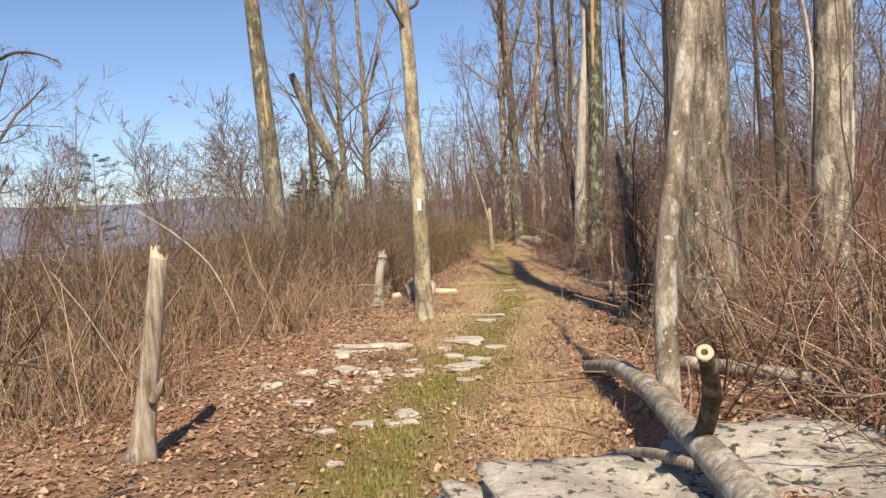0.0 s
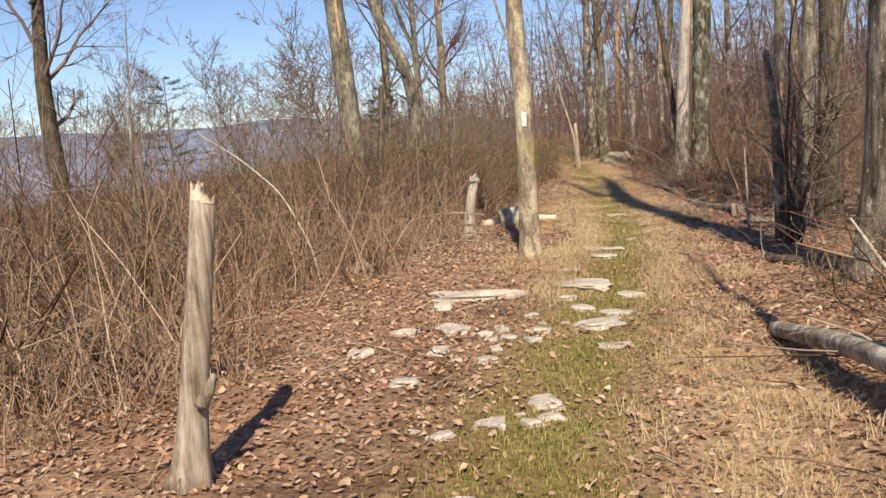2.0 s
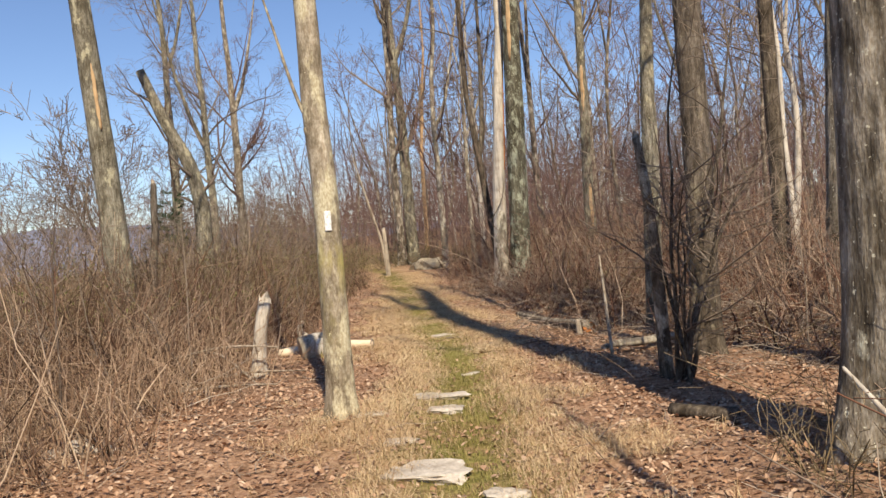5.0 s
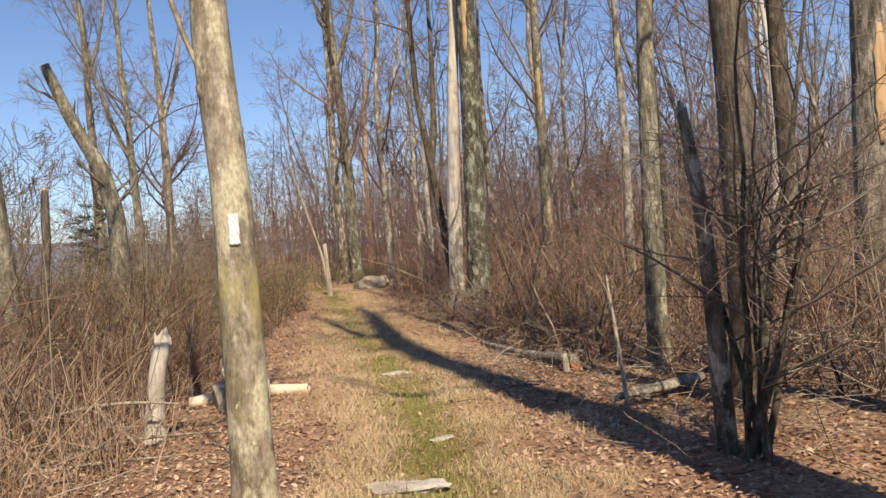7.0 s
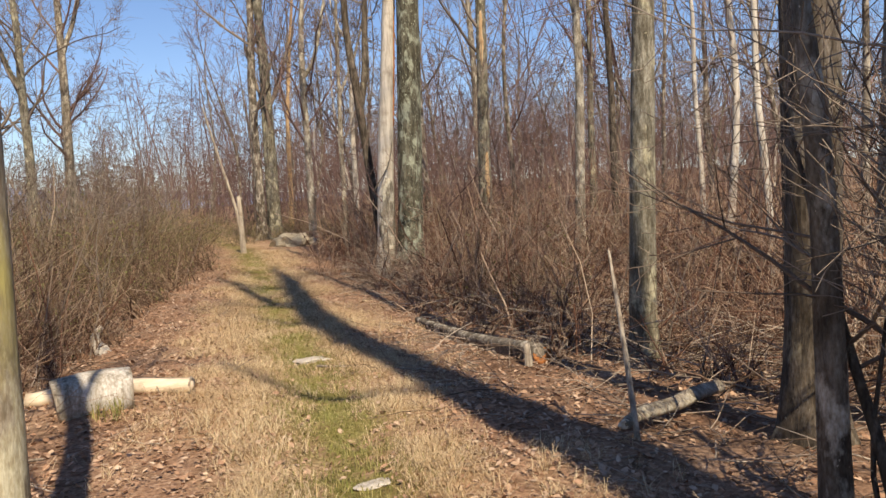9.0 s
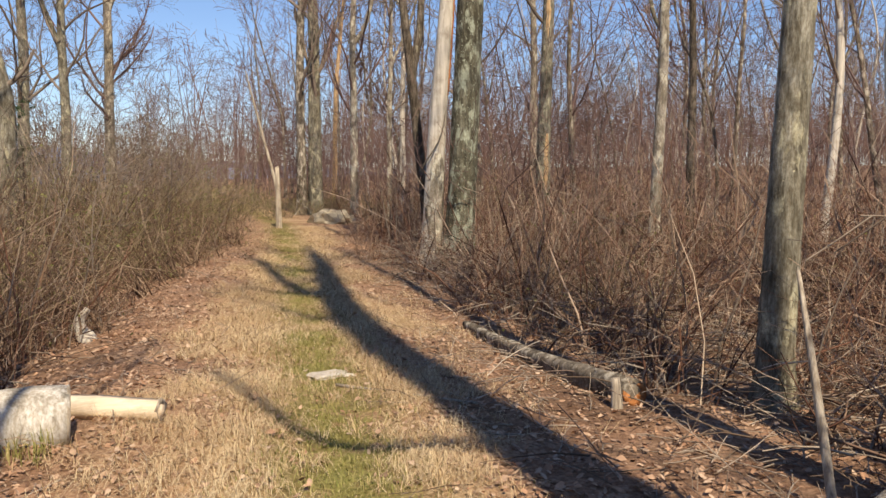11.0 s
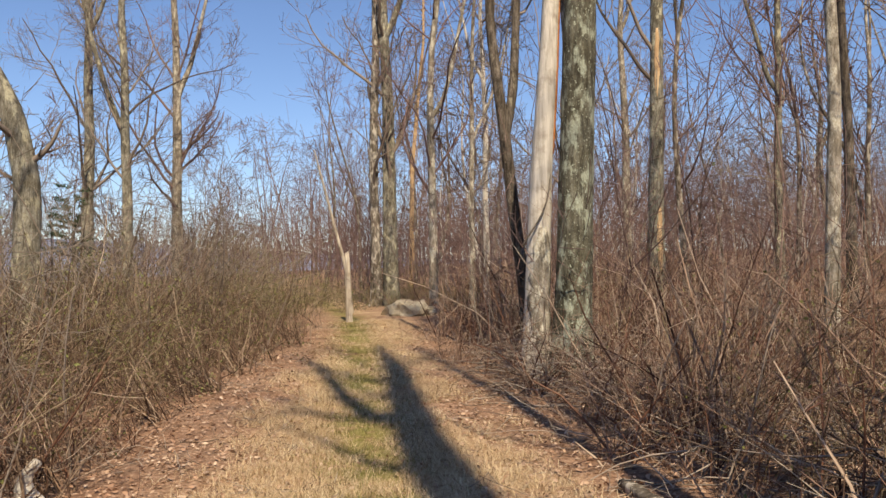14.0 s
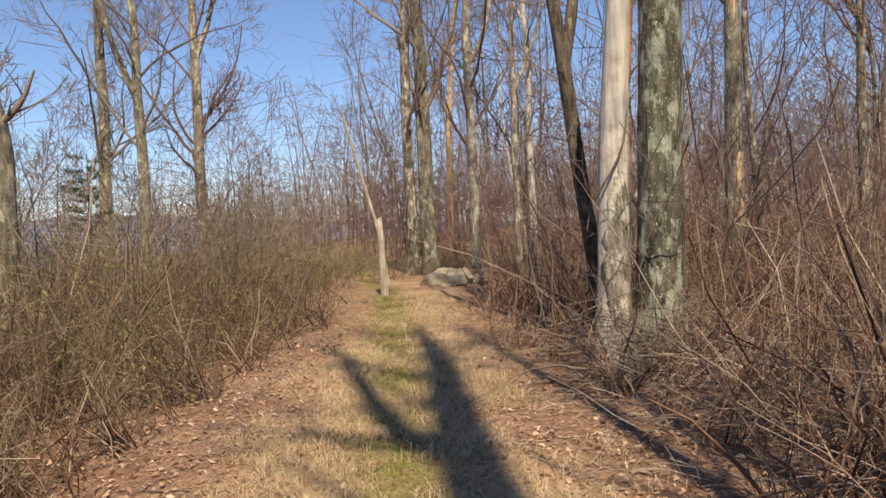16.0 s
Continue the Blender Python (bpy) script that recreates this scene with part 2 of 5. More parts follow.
STALKS = islands("weed_stalks", [(0.30, 0.19, 0.12), (0.56, 0.42, 0.29), (0.18, 0.105, 0.068), (0.66, 0.52, 0.38), (0.40, 0.26, 0.17)])
CANES_GREEN = islands("greenish_brush", [(0.065, 0.047, 0.027), (0.26, 0.20, 0.11), (0.10, 0.073, 0.042), (0.48, 0.39, 0.26), (0.17, 0.135, 0.068)])
LEAVES = islands("fallen_leaves", [(0.46, 0.29, 0.185), (0.62, 0.44, 0.30), (0.22, 0.13, 0.085), (0.74, 0.57, 0.42), (0.34, 0.20, 0.125),
                                   (0.54, 0.34, 0.215), (0.28, 0.165, 0.105), (0.66, 0.48, 0.34)], 0.75)
STRAW = islands("dry_grass", [(0.66, 0.49, 0.27), (0.86, 0.72, 0.47), (0.42, 0.28, 0.15), (0.78, 0.63, 0.40), (0.56, 0.39, 0.21)])
GRASS = islands("green_grass", [(0.17, 0.19, 0.045), (0.31, 0.29, 0.09), (0.48, 0.40, 0.18), (0.22, 0.23, 0.055)])
NEEDLES = islands("pine_needles", [(0.035, 0.07, 0.03), (0.06, 0.10, 0.045), (0.045, 0.08, 0.03)])
ROCK = stone("trail_stone", (0.40, 0.345, 0.29), (0.72, 0.65, 0.56), 0.68)
BOULDER = stone("lichened_boulder", (0.33, 0.29, 0.24), (0.66, 0.60, 0.52), 0.555)
TAN_STONE = stone("tan_stone", (0.32, 0.26, 0.175), (0.60, 0.51, 0.36), 0.62)
BARK_WHITE = bark("whitened_bark", (0.66, 0.63, 0.57), (0.82, 0.79, 0.73), (0.16, 0.15, 0.12), 0.63, 12, 0.015)
SPLIT_WOOD = wood("pale_split_wood", (0.58, 0.44, 0.29), (0.80, 0.66, 0.48), (0.1, 1, 1), 26)
SPRING_LEAVES = islands("spring_leaves", [(0.11, 0.12, 0.035), (0.24, 0.24, 0.08), (0.16, 0.17, 0.05), (0.30, 0.28, 0.12)], 0.6)
PAINT, _t, _b = shader("white_blaze_paint", 0.6)
_b.inputs["Base Color"].default_value = (0.78, 0.77, 0.74, 1)
_t.links.new(mix(_t, band(_t, noisy(_t, 60, 4), 0.55, 0.7), (0.78, 0.77, 0.74), (0.35, 0.31, 0.25)), _b.inputs["Base Color"])
# yellow moss that runs down the blazed tree below its paint
_t = BARK_BLAZE.node_tree
_b = _t.nodes["Principled BSDF"]
_old = _b.inputs["Base Color"].links[0].from_socket
_sep = _t.nodes.new("ShaderNodeSeparateXYZ")
_t.links.new(_t.nodes.new("ShaderNodeTexCoord").outputs["Object"], _sep.inputs[0])
_mm = [band(_t, _sep.outputs[2], 0.45, 1.0), band(_t, _sep.outputs[2], 1.5, 1.35), band(_t, _sep.outputs[1], 0.05, -0.06), band(_t, noisy(_t, 7, 7, (1, 1, 0.35), 2), 0.47, 0.70)]
for _n in _mm[1:]:
    _mul = _t.nodes.new("ShaderNodeMath")
    _mul.operation = "MULTIPLY"
    _t.links.new(_mm[0], _mul.inputs[0])
    _t.links.new(_n, _mul.inputs[1])
    _mm[0] = _mul.outputs[0]
_t.links.new(mix(_t, _mm[0], _old, (0.42, 0.36, 0.13)), _b.inputs["Base Color"])


def ground_material():
    m, t, b = shader("forest_floor", 0.95, 0.1)
    fine, mid, big = noisy(t, 30, 6), noisy(t, 5, 6, shift=2), noisy(t, 0.9, 5, shift=5)
    litter = ramp(t, [(0.28, (0.20, 0.12, 0.077)), (0.45, (0.38, 0.24, 0.155)), (0.60, (0.52, 0.355, 0.235)), (0.78, (0.62, 0.47, 0.34))], fine)
    soil = ramp(t, [(0.3, (0.125, 0.08, 0.055)), (0.7, (0.29, 0.195, 0.13))], fine)
    straw = ramp(t, [(0.28, (0.34, 0.225, 0.12)), (0.45, (0.62, 0.45, 0.25)), (0.58, (0.78, 0.61, 0.38)), (0.75, (0.86, 0.72, 0.49))], fine)
    green = ramp(t, [(0.3, (0.15, 0.15, 0.04)), (0.7, (0.38, 0.35, 0.12))], fine)
    c = mix(t, band(t, mid, 0.5, 0.72), litter, soil)
    a = t.nodes.new("ShaderNodeAttribute")
    a.attribute_name = "cover"
    sep = t.nodes.new("ShaderNodeSeparateColor")
    t.links.new(a.outputs["Color"], sep.inputs[0])
    def cover(channel, colour, under, noise):
        k = t.nodes.new("ShaderNodeMath")
        k.operation = "MULTIPLY"
        t.links.new(sep.outputs[channel], k.inputs[0])
        t.links.new(band(t, noise, 0.30, 0.50), k.inputs[1])
        return mix(t, k.outputs[0], under, colour)
    c = cover(1, straw, c, mid)
    # soil colour also paints the shade under and beside the brush
    c = cover(2, soil, c, mid)
    c = cover(0, green, c, mid)
    c = mix(t, band(t, big, 0.4, 0.7), mix(t, 1.0, c, (0.78, 0.70, 0.66), "MULTIPLY"), c)
    c = mix(t, band(t, noisy(t, 14, 6, shift=8), 0.36, 0.62), mix(t, 1.0, c, (0.74, 0.70, 0.67), "MULTIPLY"), c)
    t.links.new(c, b.inputs["Base Color"])
    bump(t, b, mix(t, 0.5, fine, mid), 1.0, 0.05)
    return m


# ---- land ----
def soils(x, y):
    """How green, how strawy, how bare or painted shady the floor is."""
    d = x - track(y)
    n1, n2 = waves(x, y, 0.6, 3), waves(x + 31, y - 17, 1, 6)
    green = np.exp(-(d / (0.44 - 0.05 * step(9, 12, y))) ** 2) * np.clip(1.05 + 0.55 * n1 - 0.15 * step(18, 24, y), 0, 1)
    fringe = np.exp(-((np.abs(d) - 0.46) / 0.22) ** 2) * np.clip(0.75 + 0.6 * n1, 0, 1)
    wide = np.exp(-((d - 0.15) / 1.25) ** 4) * np.clip(-0.1 + 1.0 * n2 + 0.85 * step(14, 20, y), 0, 1)
    straw = np.maximum(fringe, wide) * step(8, 11, y)
    straw = np.maximum(straw, np.exp(-((x - 0.95) / 0.5) ** 2) * (1 - step(8.5, 10, y)) * np.clip(0.7 + 0.5 * n2, 0, 1))
    rim = np.maximum(np.interp(y, LEFT_Y, LEFT_X) - x + 0.3, x - np.interp(y, RIGHT_Y, RIGHT_X))
    straw = straw * (1 - 0.75 * step(1.6, 2.2, x) * (1 - step(16, 18, y))) * (1 - 0.85 * step(-1.0, -0.35, rim + 0.3 * n1 - 0.3 * step(18, 21, y)))
    bare = np.exp(-((d + 0.75) / 0.5) ** 2) * (1 - step(9, 11, y)) * np.clip(0.35 + n1, 0, 1)
    # dark humus under the brush, with the canes' shade put into its colour
    under = step(0.2, 1.4, np.maximum(np.interp(y, LEFT_Y, LEFT_X) - x, x - np.interp(y, RIGHT_Y, RIGHT_X))) * np.clip(0.75 + 0.5 * n1, 0, 1)
    # verges beside the brush, darkened in place of shade from trees and canes
    duff_shade = 0.75 * step(12, 14.5, y) * (1 - 0.8 * step(18, 21, y)) * np.maximum(step(-1.6, -0.8, x - np.interp(y, RIGHT_Y, RIGHT_X)), 0.7 * step(-1.3, -0.4, np.interp(y, LEFT_Y, LEFT_X) - x))
    under = np.maximum(under, duff_shade * np.clip(0.8 + 0.6 * n2, 0, 1))
    return green, straw * (1 - green * 0.88) * (1 - under), np.maximum(bare, under) * (1 - green)


def build_ground():
    def axis(near0, near1, pitch, far, growth):
        a = list(np.arange(near0, near1, pitch))
        s = pitch
        while a[-1] < far:
            s *= growth
            a.append(a[-1] + s)
        s = pitch
        while a[0] > -far:
            s *= growth
            a.insert(0, a[0] - s)
        return np.array(a)
    xs, ys = axis(-4.5, 5.5, 0.11, 4200, 1.15), axis(2, 36, 0.11, 4200, 1.15)
    X, Y = np.meshgrid(xs, ys)
    Z = ground(X, Y)
    v = np.stack([X, Y, Z], -1).reshape(-1, 3)
    i = np.arange(len(v)).reshape(X.shape)
    q = np.stack([i[:-1, :-1], i[:-1, 1:], i[1:, 1:], i[1:, :-1]], -1).reshape(-1, 4)
    me = mesh("ground", v, q)
    # third channel: open soil plus the shade painted at the brush
    g, s, bare = soils(X.ravel(), Y.ravel())
    col = np.stack([g, s, bare, np.ones_like(g)], -1).astype(np.float32)
    me.color_attributes.new("cover", "FLOAT_COLOR", "POINT").data.foreach_set("color", col.ravel())
    ob = part("ground", me, ground_material())
    tagged(ob, "woodland floor of leaf litter with a mossy trodden trail", "ground", kind="structure")


def build_ridge():
    """The far ridge beyond the valley, blue from haze painted into its colour."""
    a = np.radians(np.linspace(-60, 85, 290))
    rows = []
    for k, (dist, up) in enumerate(((1500, -90), (1900, 25), (2400, 75), (2900, 108), (3400, 60))):
        top = 10 * np.sin(a * 9) + 6 * np.sin(a * 23 + 1) + 3 * np.sin(a * 61)
        rows.append(np.stack([-np.sin(a) * dist, np.cos(a) * dist, up * (0.55 + 0.45 * step(0.0, 0.35, a)) + top * (k / 4)], -1))
    v = np.concatenate(rows)
    i = np.arange(len(v)).reshape(5, -1)
    q = np.stack([i[:-1, :-1], i[:-1, 1:], i[1:, 1:], i[1:, :-1]], -1).reshape(-1, 4)
    # blue air haze is put into the forest's base colour
    m, t, b = shader("hazed_forest", 1.0, 0.0)
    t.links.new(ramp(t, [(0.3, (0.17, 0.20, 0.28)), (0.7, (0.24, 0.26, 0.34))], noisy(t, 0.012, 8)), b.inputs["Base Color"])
    tagged(part("backdrop", (v, q), m), "wooded ridge across the valley, painted hazy blue", "hill", kind="structure")


build_ground()
build_ridge()


# ---- trees ----
def grow(r, starts, ways, lengths, n, wander, lift):
    """Lines that start somewhere, run a way and wander: (c, n, 3)."""
    c = len(starts)
    P = np.empty((c, n, 3))
    P[:, 0] = starts
    d = ways / (np.linalg.norm(ways, axis=1, keepdims=True) + 1e-9)
    for k in range(1, n):
        d = d + r.normal(0, wander, (c, 3))
        d[:, 2] += lift
        d /= np.linalg.norm(d, axis=1, keepdims=True)
        P[:, k] = P[:, k - 1] + d * (lengths / (n - 1))[:, None]
    return P


def branch(r, P, R, count, lo, hi, ratio, thin, n, out, wander, lift):
    """Side branches on the lines P with radii R."""
    c, m, _ = P.shape
    who = np.repeat(np.arange(c), count)
    u = r.uniform(lo, hi, len(who)) * (m - 1)
    k = np.minimum(u.astype(int), m - 2)
    f = (u - k)[:, None]
    start = P[who, k] * (1 - f) + P[who, k + 1] * f
    rad = R[who, k] * (1 - f[:, 0]) + R[who, k + 1] * f[:, 0]
    along = P[who, k + 1] - P[who, k]
    along /= np.linalg.norm(along, axis=1, keepdims=True) + 1e-9
    side = np.cross(along, r.normal(0, 1, (len(who), 3)))
    side /= np.linalg.norm(side, axis=1, keepdims=True) + 1e-9
    length = np.linalg.norm(P[who, -1] - P[who, 0], axis=1) * ratio * r.uniform(0.55, 1.2, len(who)) * (1.15 - 0.6 * u / (m - 1))
    Q = grow(r, start, along * (1 - out) + side * out, length, n, wander, lift)
    S = np.maximum(rad * thin, 0.0022)[:, None] * np.linspace(1, 0.25, n)
    return Q, np.maximum(S, 0.002)


def trunk_mesh(line, radii, sides, seed, rough=0.06, flare=0.6, most=70):
    """A trunk along a line of (x, y, z) with its own unevenness, root flare and closed ends."""
    r = np.random.default_rng(seed)
    line, radii = np.asarray(line, float), np.asarray(radii, float)
    s = np.r_[0, np.cumsum(np.linalg.norm(np.diff(line, axis=0), axis=1))]
    n = int(min(most, max(8, s[-1] / 0.14)))
    at = s[-1] * np.linspace(0, 1, n) ** 1.25
    P = np.stack([np.interp(at, s, line[:, k]) for k in range(3)], -1)
    for _ in range(3):
        P[1:-1] = (P[:-2] + 2 * P[1:-1] + P[2:]) / 4
    R = np.interp(at, s, radii)
    R = R * (1 + flare * np.exp(-at / (radii[0] * 1.6)))
    a = np.arange(sides) * 2 * np.pi / sides
    ph = r.uniform(0, 6.28, 6)
    wob = sum(np.sin(a[None] * (k + 2) + ph[k] + at[:, None] * r.uniform(-0.6, 0.6)) / (k + 1.5) for k in range(5))
    roots = 1 + flare * 0.5 * np.exp(-at / (radii[0] * 1.2))[:, None] * np.sin(a[None] * 5 + ph[5])
    RR = R[:, None] * (1 + rough * wob + r.normal(0, rough * 0.25, (n, sides))) * roots
    v, q = tubes(P[None], RR[None], sides)
    caps = np.concatenate([v, [P[0], P[-1] + (P[-1] - P[-2]) * 0.1]])
    e = len(v)
    first, last = np.arange(sides), np.arange(e - sides, e)
    tri = [np.stack([np.full(sides, e), first, np.roll(first, -1)], -1), np.stack([last, np.full(sides, e + 1), np.roll(last, -1)], -1)]
    return (caps, [q, np.concatenate(tri)]), P, R


def crown_mesh(r, P, R, limbs, first, detail, spread=0.75, reach=0.34, lift=0.09, least=0.002):
    """Limbs, branches and twigs of a bare tree on the trunk line P."""
    P0, R0 = P[None], R[None]
    L1, S1 = branch(r, P0, R0, limbs, first, 0.97, reach, 0.34, 8, spread, 0.15, lift * 1.3)
    L2, S2 = branch(r, L1, S1, detail[0], 0.2, 0.98, 0.55, 0.5, 5, 0.55, 0.15, lift)
    L3, S3 = branch(r, L2, S2, detail[1], 0.15, 1.0, 0.58, 0.55, 4, 0.5, 0.15, lift * 0.7)
    S2, S3 = np.maximum(S2, least * 1.3), np.maximum(S3, least)
    bits = [tubes(L1, S1, 5), tubes(L2, S2, 3), tubes(L3[:, ::1 if len(detail) > 2 else 3], S3[:, ::1 if len(detail) > 2 else 3], 3)]
    if len(detail) > 2:
        L4, S4 = branch(r, L3, S3, detail[2], 0.1, 1.0, 0.7, 0.7, 3, 0.6, 0.2, lift * 0.5)
        bits.append(tubes(L4, np.maximum(S4, least * 0.8), 3))
    return joined(bits)


def tree(x, y, line, radii, material, label, seed, limbs=12, first=0.5, detail=(5, 4, 3), twig=None, sides=18,
         spread=0.7, reach=0.3, flare=0.6, category="tree", rough=0.06, forks=()):
    """A standing tree at (x, y): line and radii are given from its foot. forks: more stems, each a line and radii."""
    ob = thing("tree", x, y, gz(x, y), label, category)
    r = np.random.default_rng(seed)
    line = [(line[0][0], line[0][1], -0.12)] + list(line[1:])
    data, P, R = trunk_mesh(line, radii, sides, seed, rough, flare)
    part("trunk", data, material, ob)
    bits = []
    if limbs:
        bits.append(crown_mesh(r, P, R, limbs, first, detail, spread, reach, least=0.006 if y > 24 else 0.002))
    for k, (fl, fr, n) in enumerate(forks):
        fd, FP, FR = trunk_mesh(fl, fr, 10, seed + 50 + k, rough, 0.0)
        part("limb", fd, material, ob)
        if n:
            bits.append(crown_mesh(r, FP, FR, n, 0.25, detail[:2] if len(detail) < 3 else detail, spread, reach))
    if bits:
        part("crown", joined(bits), twig or TWIG, ob, "bare branches and twigs")
    return ob, P, R


def straight(height, lean=(0, 0), seed=0, bend=0.05):
    """A nearly straight stem with slow bends."""
    r = np.random.default_rng(seed)
    z = np.linspace(0, height, 9)
    w = np.cumsum(r.normal(0, bend, (9, 2)), axis=0)
    w -= w[0]
    return [(float(lean[0] * h + a * h / height), float(lean[1] * h + b * h / height), float(h)) for h, (a, b) in zip(z, w)]


def taper(r0, n=9, end=0.25):
    return [r0 * (1 - (1 - end) * (k / (n - 1)) ** 1.1) for k in range(n)]


def strip(P, R, z0, z1, facing, half, name, material, parent, label, lift=0.006, ragged=0.35, seed=0):
    """A patch that lies on a trunk's face between two heights: peeled wood, paint or moss."""
    r = np.random.default_rng(seed)
    n, m = 14, 7
    zs = np.linspace(z0, z1, n)
    cx, cy = np.interp(zs, P[:, 2], P[:, 0]), np.interp(zs, P[:, 2], P[:, 1])
    rr = np.interp(zs, P[:, 2], R)
    w = half * (1 - ragged * r.uniform(0, 1, (n, 2)))
    if ragged > 0.2:
        w *= np.sqrt(np.sin(np.linspace(0.12, math.pi - 0.12, n)))[:, None]
    u = np.linspace(-1, 1, m)
    ang = facing + np.where(u[None] < 0, u[None] * w[:, :1], u[None] * w[:, 1:])
    rad = rr[:, None] * 1.035 + lift * (1 - np.abs(u[None]) ** 6)
    v = np.stack([cx[:, None] + np.cos(ang) * rad, cy[:, None] + np.sin(ang) * rad, np.repeat(zs[:, None], m, 1)], -1)
    back = v.copy()
    back[..., :2] -= np.stack([np.cos(ang), np.sin(ang)], -1) * 0.02
    i = np.arange(n * m).reshape(n, m)
    q = np.stack([i[:-1, :-1], i[:-1, 1:], i[1:, 1:], i[1:, :-1]], -1).reshape(-1, 4)
    rim = np.concatenate([i[0], i[1:, -1], i[-1, -2::-1], i[-2:0:-1, 0]])
    nxt = np.roll(rim, -1)
    edge = np.stack([rim, rim + n * m, nxt + n * m, nxt], -1)
    return part(name, (np.concatenate([v.reshape(-1, 3), back.reshape(-1, 3)]), np.concatenate([q, edge])), material, parent, label)


SOUTH = -math.pi / 2

# the blazed tree beside the trail
_b, _P, _R = tree(-0.35, 12.2, [(0, 0, 0), (0.0, 0, 0.9), (0.0, 0, 1.9), (-0.04, 0, 2.4), (-0.04, 0.02, 3.2), (-0.10, 0.03, 4.3), (-0.27, 0.05, 4.9), (-0.45, 0.06, 5.5), (-0.6, 0.1, 8), (-0.5, 0.2, 11)],
                  [0.115, 0.108, 0.10, 0.098, 0.088, 0.082, 0.078, 0.072, 0.05, 0.02], BARK_BLAZE,
                  "slender grey-brown tree with a white painted blaze beside the trail", 11, limbs=12, first=0.42, reach=0.3, rough=0.035)
strip(_P, _R, 1.475, 1.63, SOUTH + 0.05, 0.27, "blaze", PAINT, _b, "white painted rectangle, chipped at the top", 0.003, 0.16)
_k, _kP, _kR = trunk_mesh([(-0.05, -0.02, 2.25), (-0.17, -0.03, 2.5), (-0.28, 0.0, 3.0), (-0.5, 0.1, 3.8)], [0.016, 0.014, 0.011, 0.004], 8, 5, 0.05, 0.3)
part("limb", _k, BARK_BLAZE, _b, "thin crooked side limb")
part("knot", trunk_mesh([(-0.02, -0.02, 2.16), (-0.10, -0.04, 2.25), (-0.12, -0.04, 2.29)], [0.04, 0.03, 0.012], 10, 6, 0.1, 0.2)[0], BARK_BLAZE, _b)

# the great oak whose shadow lies along the trail
tree(2.62, 9.5, [(0, 0, 0), (0.01, 0, 2), (0.0, 0, 5), (-0.1, 0, 8), (-0.2, 0, 11), (-0.1, 0, 13), (0.3, 0, 17), (0.5, 0.2, 21)],
     [0.305, 0.29, 0.27, 0.255, 0.24, 0.22, 0.17, 0.05], BARK_OAK, "huge furrowed oak with grey-green lichen", 21, limbs=11, first=0.68,
     detail=(5, 4, 3), sides=40, reach=0.25, flare=0.4, rough=0.05,
     forks=[([(-0.1, 0, 6.35), (-0.39, 0, 6.75), (-0.87, 0, 6.68), (-1.22, 0, 6.95), (-1.40, 0, 7.8), (-1.6, 0, 8.5), (-1.75, 0, 9.3)], [0.075, 0.06, 0.05, 0.045, 0.04, 0.03, 0.012], 2),
            ([(-0.3, 0, 13.8), (-0.55, 0, 14.1), (-1.05, 0, 14.25), (-1.5, 0, 14.45), (-2.0, 0, 14.9)], [0.06, 0.05, 0.04, 0.03, 0.01], 3),
            ([(-0.15, 0, 11.2), (-0.6, 0, 12.0), (-0.95, 0, 12.9), (-1.3, 0.1, 13.4)], [0.075, 0.06, 0.04, 0.012], 3),
            ([(-0.1, 0, 12.9), (-0.45, 0, 14.5), (-0.65, 0.05, 17.3), (-0.8, 0.1, 19)], [0.15, 0.13, 0.09, 0.03], 5)])

# the leaning pale sapling behind the boulder
tree(1.40, 5.55, [(0, 0, 0), (0.0, 0, 0.65), (0.03, 0, 1.0), (0.09, 0, 1.35), (0.14, 0, 1.75), (0.22, 0, 2.3), (0.3, 0, 4), (0.5, 0.1, 7)],
     [0.062, 0.058, 0.054, 0.054, 0.05, 0.047, 0.036, 0.01], BARK_LIMB, "thin pale crooked sapling behind the boulder", 31, limbs=9, first=0.5,
     detail=(4, 3), reach=0.3, flare=0.35)

# the tall pale oak near the start
tree(4.2, 10.4, [(0, 0, 0), (0.04, 0, 1.1), (0.13, 0, 3.5), (0.05, 0, 6.6), (0.0, 0, 10), (0.0, 0, 17)], [0.21, 0.195, 0.18, 0.16, 0.12, 0.03], BARK_PALE,
     "tall pale grey oak rising from red brush", 41, limbs=11, first=0.55, detail=(4, 3), reach=0.26, spread=0.6, flare=0.5)

